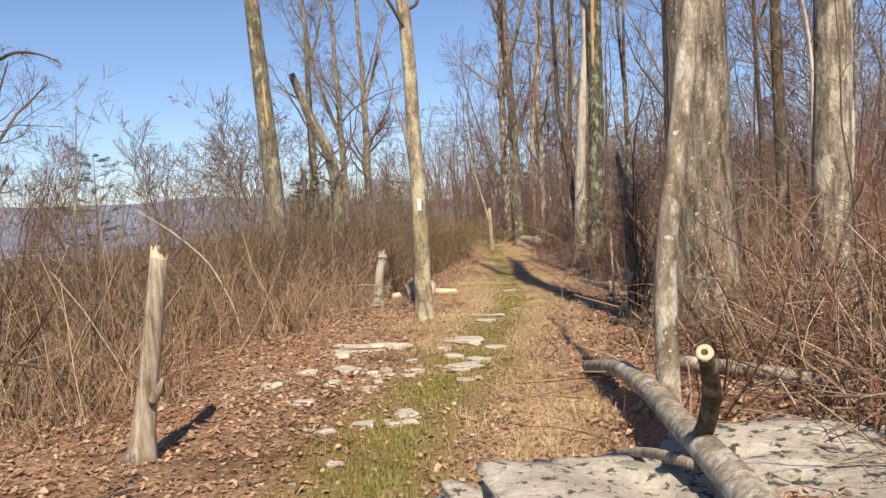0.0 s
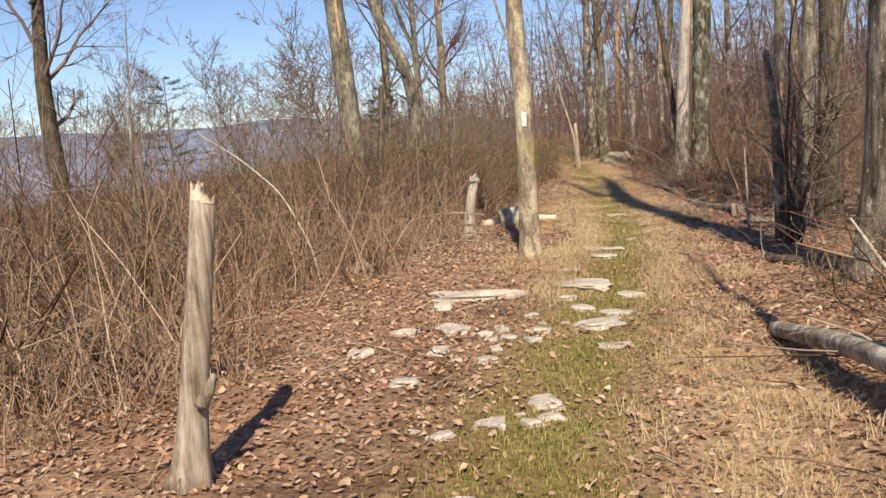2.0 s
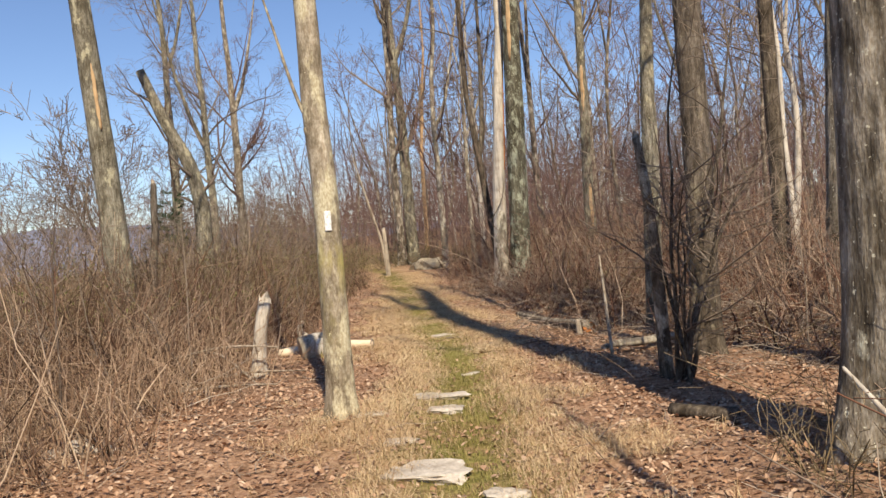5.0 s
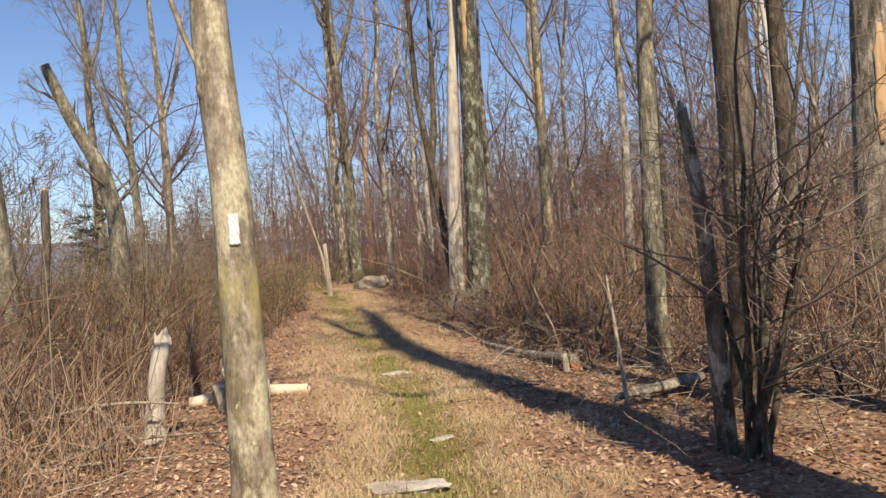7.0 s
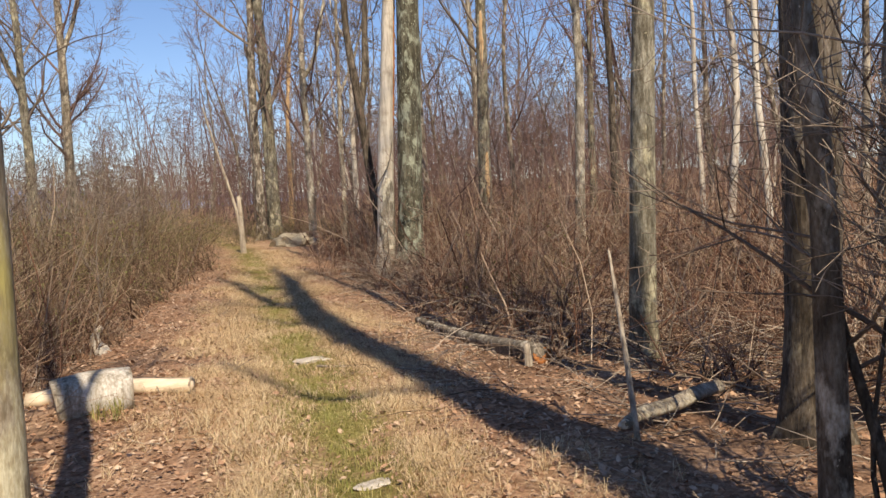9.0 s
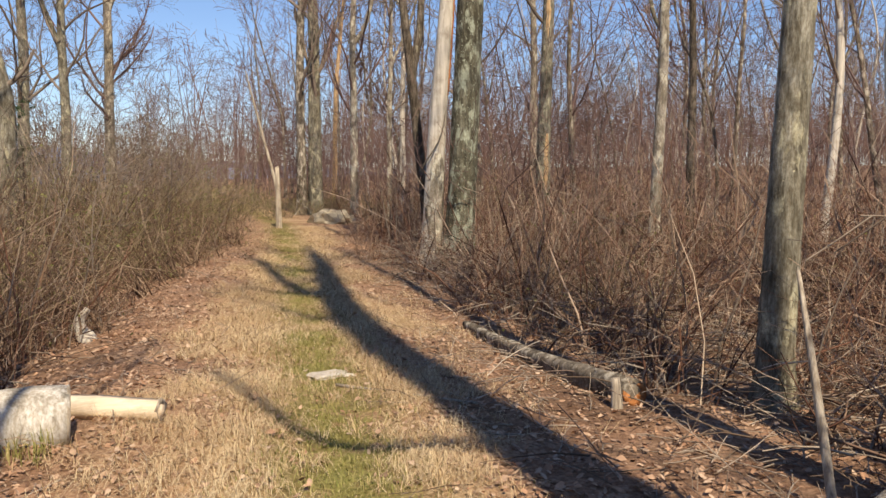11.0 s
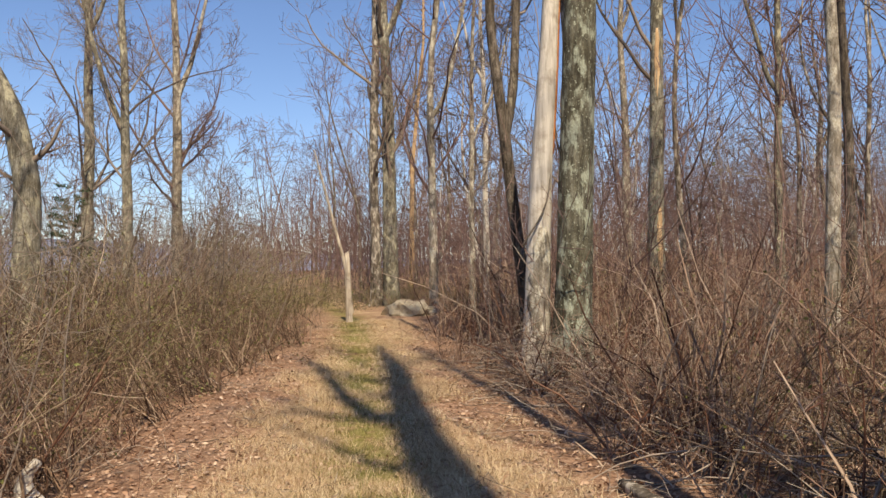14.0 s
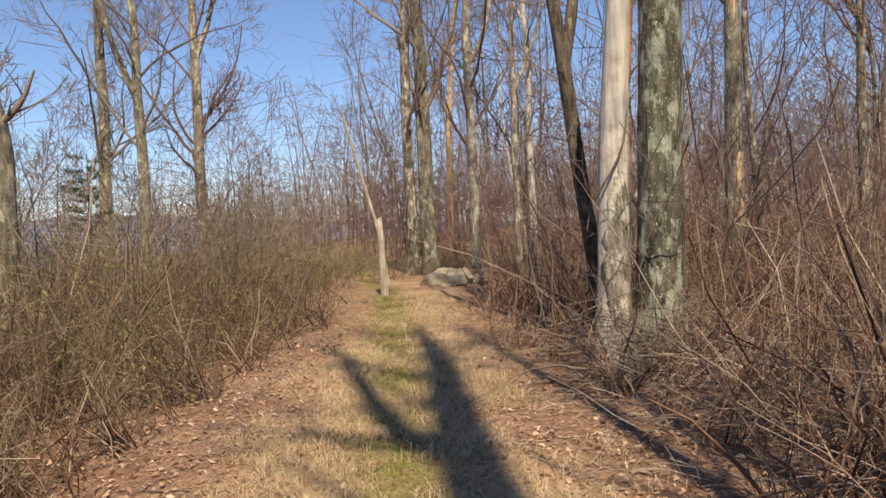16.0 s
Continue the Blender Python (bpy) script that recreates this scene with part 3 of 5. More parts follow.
HERO = [
    # x, y, radius, height, lean, first branch, limbs, bark, label
    (5.95, 15.0, 0.11, 15, (0.02, 0), 0.5, 9, BARK_DARK, "dark straight tree trunk in the brush", 42),
    (3.36, 13.9, 0.155, 16, (0.025, 0), 0.42, 12, BARK_DARK, "dark furrowed trunk behind a many-stemmed shrub", 43),
    (3.86, 16.8, 0.12, 9.5, (0.03, 0), 0.55, 9, BARK_GREY, "grey lichen-flecked tree at the edge of the brush", 44),
    (6.6, 16.75, 0.24, 18, (0.06, 0), 0.5, 12, BARK_OAK, "stout oak with bark peeled from its side", 45),
    (6.4, 18.0, 0.13, 15, (0.0, 0), 0.5, 9, BARK_DARK, "dark tree trunk deep in the brush", 46),
    (-4.47, 21.5, 0.25, 17, (-0.012, 0), 0.48, 12, BARK_GREY, "tall trunk with yellow-green lichen and a peeled strip", 47),
    (3.34, 26.2, 0.19, 10.5, (0.03, 0), 0.6, 6, BARK_DEAD, "pale barkless dead trunk", 48),
    (3.80, 26.05, 0.255, 18, (0.025, 0), 0.5, 12, BARK_GREEN, "trunk coated in grey-green lichen", 49),
    (7.52, 32.7, 0.19, 17, (-0.02, 0), 0.55, 11, BARK_GREY, "tree with orange wood bared at its foot", 50),
    (7.05, 25.3, 0.10, 14, (0.035, 0), 0.55, 10, BARK_PALE, "slender pale trunk in red brush", 51),
    (2.35, 44.4, 0.27, 19, (-0.02, 0), 0.5, 13, BARK_GREY, "large grey tree beyond the far boulder", 52),
    (1.82, 44.4, 0.20, 18, (-0.02, 0), 0.5, 11, BARK_FOREST, "dark trunk twinned with a larger grey one", 53),
    (3.22, 38.5, 0.135, 15, (-0.015, 0), 0.45, 10, BARK_PALE, "slim tree with patchy pale bark", 54),
    (-14.4, 25.9, 0.29, 12, (-0.05, 0), 0.3, 11, BARK_DARK, "weathered leaning trunk with broken limbs", 55),
    (-8.6, 47.0, 0.24, 17, (-0.03, 0), 0.5, 11, BARK_GREY, "tall grey tree on the edge of the slope", 56),
    (-6.3, 43.5, 0.19, 16, (-0.03, 0), 0.45, 11, BARK_GREY, "grey tree with a crooked crown", 57),
    (-6.0, 50.0, 0.25, 17, (0.02, 0), 0.4, 12, BARK_PALE, "broad pale tree forking low", 58),
    (3.6, 52.0, 0.13, 15, (0.0, 0), 0.6, 8, PEELED, "orange peeled trunk among thin trees", 59),
    (4.6, 40.5, 0.10, 14, (0.0, 0), 0.5, 9, BARK_PALE, "thin pale trunk in the woods", 60),
    (5.2, 41.5, 0.11, 15, (0.0, 0), 0.45, 9, BARK_DEAD, "thin bleached trunk in the woods", 61),
    (12.4, 48.9, 0.20, 17, (0.0, 0), 0.5, 11, BARK_PALE, "pale tree in the woods", 62),
    (13.7, 38.9, 0.15, 16, (0.0, 0), 0.5, 11, BARK_GREY, "grey tree in the woods", 63),
    (9.6, 28.8, 0.10, 14, (0.0, 0), 0.5, 9, BARK_DARK, "thin dark tree in the brush", 64),
]
MADE = {}


def fork(line, radius, at, way, seed):
    """A second stem that leaves a trunk line at one of its points and turns up beside it."""
    r = np.random.default_rng(seed)
    x0, y0, z0 = line[at]
    rest = (line[-1][2] - z0) * r.uniform(0.7, 0.95)
    k0 = radius * (1 - 0.75 * (at / 8) ** 1.1) * 0.72
    pts, rad = [], []
    for u in (0, 0.08, 0.2, 0.4, 0.7, 1.0):
        off = way * (0.9 * u ** 0.7 + 0.25 * u) * rest * 0.22
        pts.append((x0 + off + r.normal(0, 0.06), y0 + r.normal(0, 0.3) * u, z0 - 0.15 + rest * u))
        rad.append(k0 * (1 - 0.8 * u))
    return pts, rad, 6


for _x, _y, _r, _h, _lean, _first, _n, _m, _lab, _s in HERO:
    _line = straight(_h, _lean, _s, 0.10 if _y < 20 else 0.15)
    _f = [([(-0.3, 0, 6.7), (0.3, 0, 7.2), (1.1, 0, 7.6), (1.9, 0, 7.5), (2.5, 0, 7.2)], [0.07, 0.06, 0.045, 0.03, 0.01], 4)] if _s == 55 else [fork(_line, _r, 3 + _s % 3, -1 if _s % 2 else 1, _s)] if _y > 28 and _m is not PEELED else []
    MADE[_s] = tree(_x, _y, _line, taper(_r), _m, _lab, _s, limbs=_n + (3 if _y > 30 else 0), first=_first - (0.2 if _y > 30 else 0.0),
                    twig=TWIG_RED if _s in (54, 58, 63) else TWIG, reach=0.28, spread=0.48, forks=_f,
                    detail=(4, 3) if _y < 20 else ((7, 6, 3) if _s in (55, 56, 57, 58) else (6, 5, 2)))
# the dead trunk's dark split, its rough lower bark and the vine over it
_ob, _P, _R = MADE[48]
strip(_P, _R, 3.0, 6.4, SOUTH + 1.0, 0.22, "split", ROTTEN, _ob, "dark rotten split down its side", 0.004, 0.6, 5)
strip(_P, _R, 0.25, 2.0, SOUTH + 0.1, 1.2, "bark_patch", BARK_PALE, _ob, "rough bark left on the lower trunk", 0.008, 0.4, 6)
part("vine", trunk_mesh([(-0.22, -0.24, 1.75), (-0.08, -0.235, 1.98), (0.1, -0.22, 2.2), (0.19, -0.13, 2.5), (0.22, -0.02, 3.1)], [0.014, 0.013, 0.012, 0.011, 0.008], 6, 4, 0.1, 0.0)[0],
     BARK_DARK, _ob, "thin dark vine curling round the trunk")
for _s, _z0, _z1, _f, _half, _lab in ((47, 4.1, 5.3, 0.4, 0.22, "strip where the bark has peeled to orange wood"),
                                      (45, 2.2, 3.6, -0.2, 0.45, "peeled patch of bare wood"),
                                      (50, 1.1, 2.5, 0.15, 0.45, "bare orange wood at the foot"),
                                      (50, 4.9, 6.4, -0.3, 0.5, "short peeled strip"),
                                      (49, 5.6, 9.0, -0.45, 0.4, "long peeled strip of bare wood")):
    _ob, _P, _R = MADE[_s]
    strip(_P, _R, _z0, _z1, SOUTH + _f, _half, "bare_wood", PEELED, _ob, _lab, 0.006, 0.5, _s)

# dark forked tree beside the dead trunk
tree(3.5, 27.4, [(0, 0, 0), (-0.04, 0, 1.0), (-0.19, 0, 2.1), (-0.35, 0, 3.5), (-0.55, 0, 5.0), (-0.6, 0, 8), (-0.7, 0, 12)],
     [0.115, 0.10, 0.095, 0.09, 0.075, 0.06, 0.02], BARK_DARK, "dark crooked forked tree", 71, limbs=9, first=0.5, reach=0.28,
     forks=[([(-0.33, 0, 3.4), (-0.2, 0, 4.1), (-0.1, 0.1, 6), (-0.05, 0.2, 10)], [0.075, 0.07, 0.055, 0.015], 6)])
# leaning tree with a snapped stem
tree(-4.35, 29.2, [(0, 0, 0), (0.02, 0, 2.1), (0.03, 0, 3.0), (-0.2, 0, 4.1), (-0.75, 0, 5.2), (-1.32, 0, 6.7)],
     [0.24, 0.21, 0.20, 0.18, 0.15, 0.12], BARK_GREY, "leaning tree with a snapped top", 72, limbs=5, first=0.5, detail=(3, 2), reach=0.2)
# open sapling on the left above the brush
tree(-5.42, 12.95, [(0, 0, 0), (0.02, 0, 0.9), (0.05, 0, 1.6), (0.12, 0, 2.4), (0.17, 0, 3.3)], [0.03, 0.026, 0.02, 0.012, 0.004], BARK_GREY,
     "bare young sapling with upswept fine twigs", 73, limbs=11, first=0.3, detail=(4, 3), spread=0.5, reach=0.5, flare=0.2, sides=8)
# snapped dark stub, dark stem beside the shrub, thin leaning dead stem
_stub_a = tree(-3.95, 21.6, [(0, 0, 0), (0.0, 0, 1.5), (0.12, 0, 2.3), (0.1, 0, 2.7), (0.14, 0, 3.1)], [0.08, 0.07, 0.06, 0.065, 0.05], BARK_DARK,
     "dark snapped stub above the brush", 74, limbs=0, category="dead tree", sides=10)
_stub_b = tree(2.46, 12.62, [(0, 0, 0), (-0.02, 0, 0.7), (-0.04, 0, 1.35), (-0.08, 0, 1.75), (-0.13, 0, 2.1)], [0.066, 0.058, 0.052, 0.046, 0.034], BARK_FOREST,
     "dark broken-topped stem beside a shrub", 75, limbs=0, category="dead tree", sides=12, flare=0.3)
tree(0.95, 40, [(0, 0, 0), (-0.15, 0, 1.2), (-0.5, 0, 2.5), (-0.87, 0, 3.9), (-1.1, 0, 4.8)], [0.055, 0.05, 0.042, 0.034, 0.018], SNAG,
     "thin leaning dead stem, bleached", 76, limbs=5, first=0.6, detail=(3, 2), category="dead tree", sides=8)
_stub_c = tree(0.86, 36.2, [(0, 0, 0), (-0.02, 0, 0.9), (-0.06, 0, 1.7)], [0.085, 0.075, 0.06], SNAG,
     "pale upright snag at the end of the trail", 77, limbs=0, category="dead tree", sides=10, flare=0.2)
# a thin tree standing behind the start of the walk, seen by its shadow
tree(-1.2, -1.5, straight(7.5, (0, 0), 78, 0.05), taper(0.06), BARK_GREY, "thin grey tree beside the trail", 78, limbs=6, first=0.7, detail=(3, 2), sides=10)

# many-stemmed shrub in the oak's shade
_sh = thing("shrub", 2.41, 12.28, gz(2.41, 12.28), "dark many-stemmed bare shrub with arching branches", "shrub")
_r = np.random.default_rng(81)
_st = grow(_r, np.c_[_r.normal(0.08, 0.07, (8, 2)), np.full(8, -0.08)], np.c_[_r.normal(0.12, 0.14, 8), _r.normal(0, 0.14, 8), np.ones(8)],
           _r.uniform(1.5, 3.4, 8), 12, 0.09, 0.02)
_sr = np.linspace(0.036, 0.012, 8)[:, None] * np.linspace(1, 0.18, 12)
for _k in range(8):
    part("stem", tubes(_st[_k:_k + 1], _sr[_k:_k + 1], 8), BARK_DARK, _sh)
_l1, _s1 = branch(_r, _st, _sr, 10, 0.25, 0.98, 0.60, 0.5, 7, 0.72, 0.12, 0.05)
_l2, _s2 = branch(_r, _l1, _s1, 5, 0.15, 1, 0.55, 0.6, 4, 0.55, 0.15, 0.04)
_l3, _s3 = branch(_r, _l2, _s2, 2, 0.2, 1, 0.6, 0.7, 3, 0.55, 0.15, 0.03)
part("crown", joined([tubes(_l1, _s1, 5), tubes(_l2, _s2, 3), tubes(_l3, _s3, 3)]), TWIG, _sh, "fine bare twigs")


# the woods behind: a few kinds of tree, copied
def woods():
    r = np.random.default_rng(5)
    kinds = []
    for k in range(11):
        h = (12, 14, 16, 13, 15, 11, 17, 9, 12, 6, 7)[k]
        rad = (0.07, 0.09, 0.12, 0.065, 0.095, 0.055, 0.14, 0.05, 0.08, 0.05, 0.06)[k]
        ob = thing("tree", 0, 0, 0, ("thin bare tree in the woods", "bare forest tree with reddish buds", "bare grey forest tree")[k % 3] if k < 9
                   else "small bare spreading tree on the slope", "tree", "trees of the woods behind" if k < 9 else "small trees on the slope")
        data, P, R = trunk_mesh(straight(h, (0, 0), 200 + k, 0.46), taper(rad, 9, 0.15), 8, 200 + k, 0.05, 0.3, 26)
        part("trunk", data, BARK_DEAD if k in (3, 8) else BARK_FOREST, ob)
        if k in (1, 2, 4, 6, 8):
            fl, fr, _ = fork(straight(h, (0, 0), 200 + k, 0.46), rad, 3 + k % 2, 1 if k % 4 else -1, 300 + k)
            part("limb", trunk_mesh(fl, fr, 6, 300 + k, 0.05, 0.0, 14)[0], BARK_DEAD if k in (3, 8) else BARK_FOREST, ob)
        low, reach, n = ((0.3, 0.34, 10), (0.16, 0.36, 12), (0.24, 0.36, 11))[k % 3] if k < 9 else (0.12, 0.55, 13)
        part("crown", crown_mesh(r, P, R, n, low, (5, 5) if k >= 9 else (5, 4), 0.5, reach, 0.10, 0.009), TWIG_RED if k % 3 == 1 else TWIG, ob, "bare branches and twigs")
        kinds.append(ob)
    taken = [(h[0], h[1]) for h in HERO] + [(2.66, 9.5), (4.2, 10.4), (-4.35, 29.2), (3.5, 27.4)]
    places = []
    def put(n, x0, x1, y0, y1, gap):
        tries = 0
        while n and tries < 4000:
            tries += 1
            x, y = r.uniform(x0, x1), r.uniform(y0, y1)
            if y < 47 and np.interp(y, LEFT_Y, LEFT_X) - 2 < x < np.interp(y, RIGHT_Y, RIGHT_X) + 1.6:
                continue
            if abs(x - track(y)) < 1.5 or any((x - a) ** 2 + (y - b) ** 2 < gap * gap for a, b in taken):
                continue
            taken.append((x, y))
            places.append((x, y))
            n -= 1
    put(10, 8, 22, 14, 30, 2.4)
    put(36, 4, 34, 30, 58, 2.0)
    put(52, -2, 60, 58, 95, 2.0)
    put(14, 6, 25, -60, -30, 3)
    forest = len(places)
    put(15, -30, -4, 34, 62, 2.4)
    put(18, -45, -3, 62, 95, 2.6)
    put(6, -36, -16, 24, 50, 4)
    for k, (x, y) in enumerate(places):
        kind = int(r.integers(9)) if k < forest else 9 + k % 2
        s = r.uniform(0.8, 1.25)
        m = pose(x, y, gz(x, y) - 0.05, r.normal(0, 3.2), r.normal(0, 3.2), r.uniform(0, 360)) @ Matrix.Diagonal((s, s, s * r.uniform(0.9, 1.1), 1))
        first = k if k < 9 else (9 + k - forest if 0 <= k - forest < 2 else -1)
        if first >= 0:
            kinds[first].matrix_basis = m
        else:
            copy_thing(kinds[kind], m).matrix_basis = m


woods()


# ---- stones ----
def rock_mesh(name, half, seed, rough=0.5, boxy=0.75, level=3):
    """A stone: broken, angular and flat when small, worn when large."""
    bm = bmesh.new()
    bmesh.ops.create_icosphere(bm, subdivisions=level, radius=1)
    off = Vector((seed * 3.7, seed * 1.9, -seed * 2.3))
    for v in bm.verts:
        p = v.co.normalized()
        q = Vector([math.copysign(abs(c) ** boxy, c) for c in p])
        q /= max(abs(c) for c in q) ** 0.6
        cell = noise.cell_vector(p * 1.7 + off)
        d = 1 + rough * (noise.noise(p * 1.3 + off) + 0.4 * noise.noise(p * 3.7 + off) + 0.22 * noise.noise(p * 9 + off)) + (0.16 * (cell.x - 0.5) if level < 4 else 0.05 * noise.noise(p * 22 + off))
        v.co = Vector((q.x * half[0], q.y * half[1], q.z * half[2])) * d
    me = bpy.data.meshes.new(name)
    bm.to_mesh(me)
    bm.free()
    if level > 3:
        me.shade_smooth()
    else:
        me.shade_flat()
    return me


def rock(x, y, half, seed, label, category="rock", name="rock", material=None, sink=0.45, turn=0.0, group="", level=3, z=None):
    ob = part(name, rock_mesh(name, half, seed, level=level), material or ROCK)
    ob.matrix_basis = pose(x, y, (gz(x, y) if z is None else z) + half[2] * (1 - 2 * sink), 0, 0, turn)
    return tagged(ob, label, category, group)


rock(1.45, 4.05, (1.0, 0.78, 0.36), 2, "broad pale boulder with black lichen beside the trail", "boulder", "boulder", BOULDER, 0.5, -4, level=5, z=0.05)
rock(0.74, 4.42, (0.52, 0.58, 0.26), 5, "low shoulder of a pale lichened boulder", "boulder", "boulder", BOULDER, 0.5, 10, level=5, z=-0.02)
rock(2.45, 38.0, (0.5, 0.42, 0.24), 8, "long flat-topped tan boulder at the end of the trail", "boulder", "boulder", TAN_STONE, 0.15, 4)
rock(3.0, 38.3, (0.26, 0.4, 0.17), 9, "pale block beside the long boulder", "boulder", "boulder", TAN_STONE, 0.3, 20)
SLABS = [(-0.74, 9.85, 0.45, 0.17, 0.075, 4), (0.17, 10.5, 0.30, 0.24, 0.05, -16), (0.24, 8.85, 0.20, 0.13, 0.05, 8), (-0.15, 7.12, 0.105, 0.16, 0.035, 20),
         (-0.80, 8.68, 0.12, 0.15, 0.06, 35), (-1.17, 8.66, 0.11, 0.07, 0.05, -8), (-0.20, 8.68, 0.10, 0.07, 0.03, 0), (0.36, 9.2, 0.15, 0.09, 0.04, 12),
         (0.56, 9.92, 0.14, 0.11, 0.05, -20), (-2.24, 11.8, 0.24, 0.14, 0.09, 6), (0.01, 9.66, 0.09, 0.07, 0.04, 0), (-1.36, 8.08, 0.10, 0.08, 0.04, 15),
         (-0.84, 8.04, 0.08, 0.07, 0.04, -30), (0.46, 12.7, 0.26, 0.17, 0.04, 3), (0.47, 12.15, 0.16, 0.14, 0.03, -10), (-0.18, 12.1, 0.2, 0.1, 0.02, 0),
         (1.03, 18.25, 0.17, 0.12, 0.04, 10), (0.06, 11.2, 0.15, 0.1, 0.03, 0), (-0.42, 8.45, 0.08, 0.09, 0.03, 0), (0.12, 9.35, 0.12, 0.07, 0.035, -8),
         (-0.95, 7.4, 0.11, 0.1, 0.03, 10), (0.3, 8.15, 0.13, 0.1, 0.02, 0), (-1.0, 9.5, 0.09, 0.07, 0.05, 0), (0.95, 14.2, 0.12, 0.09, 0.02, 0)]
for _k, (_x, _y, _a, _b2, _c, _t2) in enumerate(SLABS):
    rock(_x, _y, (_a * 0.82, _b2 * 0.7, _c * 0.85), 20 + _k, "flat pale stone bedded in the trail" if _a > 0.14 else "small pale stone bedded in the trail",
         "stone", "stone", ROCK, 0.5, _t2, "stones in the trail", 3)
_r = np.random.default_rng(12)
for _k in range(34):
    _y = _r.uniform(4.6, 9.4)
    _x = float(track(_y)) + _r.normal(-0.42, 0.38)
    _s = _r.uniform(0.012, 0.05)
    rock(_x, _y, (_s * _r.uniform(0.8, 1.7), _s, _s * 0.5), 60 + _k, "small pale stone half buried in litter", "stone", "stone", ROCK, 0.4, _r.uniform(0, 180), "loose stones", 2)


# ---- dead wood ----
def lathe_end(P, R, sides, label, parent, material, seed, jag=0.0, name="cut_end", grow_by=1.01):
    """The face of a cut or broken end, a shallow disc with rings."""
    r = np.random.default_rng(seed)
    d = P[-1] - P[-2]
    d = d / np.linalg.norm(d)
    u = np.cross(d, [0.3, 0.2, 1.0] if abs(d[2]) < 0.9 else [1.0, 0, 0])
    u /= np.linalg.norm(u)
    w = np.cross(d, u)
    a = np.arange(sides) * 2 * np.pi / sides
    rings = []
    for k, f in enumerate((1.0, 0.98, 0.7, 0.4, 0.1)):
        h = (-0.01 if k == 0 else 0.006) + jag * (1.3 * r.uniform(0, 1, sides) ** 2.5 + 0.7 * np.sin(a + seed) - 0.2) * (1 if k else 0)
        rings.append(P[-1] + (np.cos(a)[:, None] * u + np.sin(a)[:, None] * w) * R[-1] * f * grow_by + d * np.reshape(h, (-1, 1)))
    v = np.concatenate(rings)
    i = np.arange(len(v)).reshape(5, sides)
    j = np.roll(i, -1, 1)
    q = np.stack([i[:-1], j[:-1], j[1:], i[1:]], -1).reshape(-1, 4)
    cap = i[-1][None]
    return part(name, (v, [q, cap]), material, parent, label)


def log(name, pts, radii, material, label, category, seed, sides=16, rough=0.06, flare=0.0, ends=()):
    """A lying or standing piece of dead wood. ends: (which, material, label, raggedness)."""
    ob = thing(name, pts[0][0], pts[0][1], pts[0][2], label, category)
    rel = np.asarray(pts, float) - np.asarray(pts[0], float)
    data, P, R = trunk_mesh(rel, radii, sides, seed, rough, flare)
    part("stem", data, material, ob)
    for which, m, lab, jag in ends:
        if which:
            lathe_end(P, R, sides, lab, ob, m, seed, jag, "broken_end" if jag else "cut_end")
        else:
            lathe_end(P[::-1], R[::-1], sides, lab, ob, m, seed, jag, "broken_end" if jag else "cut_end")
    return ob, P, R


for _k, (_ob, _P, _R) in enumerate((_stub_a, _stub_b, _stub_c)):
    lathe_end(_P, _R, 10, "jagged broken top", _ob, GREY_WOOD, 340 + _k, 0.05, "broken_top")


def gp(x, y, up):
    return (x, y, gz(x, y) + up)


# broken grey post of a tree
_p, _, _ = log("broken_trunk", [(-1.66, 6.05, gz(-1.66, 6.05) - 0.05), (-1.63, 6.07, 0.3), (-1.585, 6.1, 0.63), (-1.555, 6.15, 0.95), (-1.54, 6.2, 1.21)], [0.075, 0.066, 0.06, 0.058, 0.055],
               GREY_WOOD, "weathered grey broken trunk standing like a post", "tree stump", 301, 18, 0.09, 0.5, [(1, FRESH_WOOD, "splintered pale broken top", 0.07)])
part("stub", trunk_mesh([(0.10, -0.03, 0.42), (0.16, -0.06, 0.50), (0.19, -0.07, 0.56)], [0.03, 0.028, 0.012], 8, 3, 0.1, 0.1)[0], GREY_WOOD, _p)
# small stump near the cut log
log("stump", [gp(-1.36, 15.2, -0.05), (-1.31, 15.2, 0.44), (-1.27, 15.2, 0.66), (-1.23, 15.2, 0.80)], [0.09, 0.08, 0.078, 0.075], BARK_DEAD,
    "small grey broken stump among brush", "tree stump", 303, 14, 0.1, 0.5, [(1, BARK_DEAD, "pale splintered top", 0.09)])
log("stump", [gp(-1.18, 20.7, -0.05), (-1.24, 20.75, -0.2), (-1.36, 20.8, -0.08), (-1.22, 20.8, 0.06)], [0.075, 0.07, 0.05, 0.03], BARK_DEAD,
    "low crooked pale stump by the brush", "tree stump", 304, 12, 0.12, 0.3)
for _k, (_a, _b2, _c) in enumerate((((-2.1, 14.5, 0.05), (-1.5, 14.9, 0.12), (-0.85, 15.3, 0.03)), ((-2.3, 15.0, 0.3), (-1.6, 14.95, 0.42), (-1.1, 14.9, 0.36)),
                                    ((-2.2, 14.2, 0.04), (-1.6, 14.3, 0.07), (-1.1, 14.6, 0.03)), ((-2.0, 15.5, 0.35), (-1.7, 15.1, 0.3), (-1.3, 14.6, 0.02)))):
    log("stick", [gp(*_a), gp(*_b2), gp(*_c)], [0.013, 0.016, 0.008], GREY_WOOD, "grey dead branch lying round the broken stump", "stick", 320 + _k, 6, 0.12)
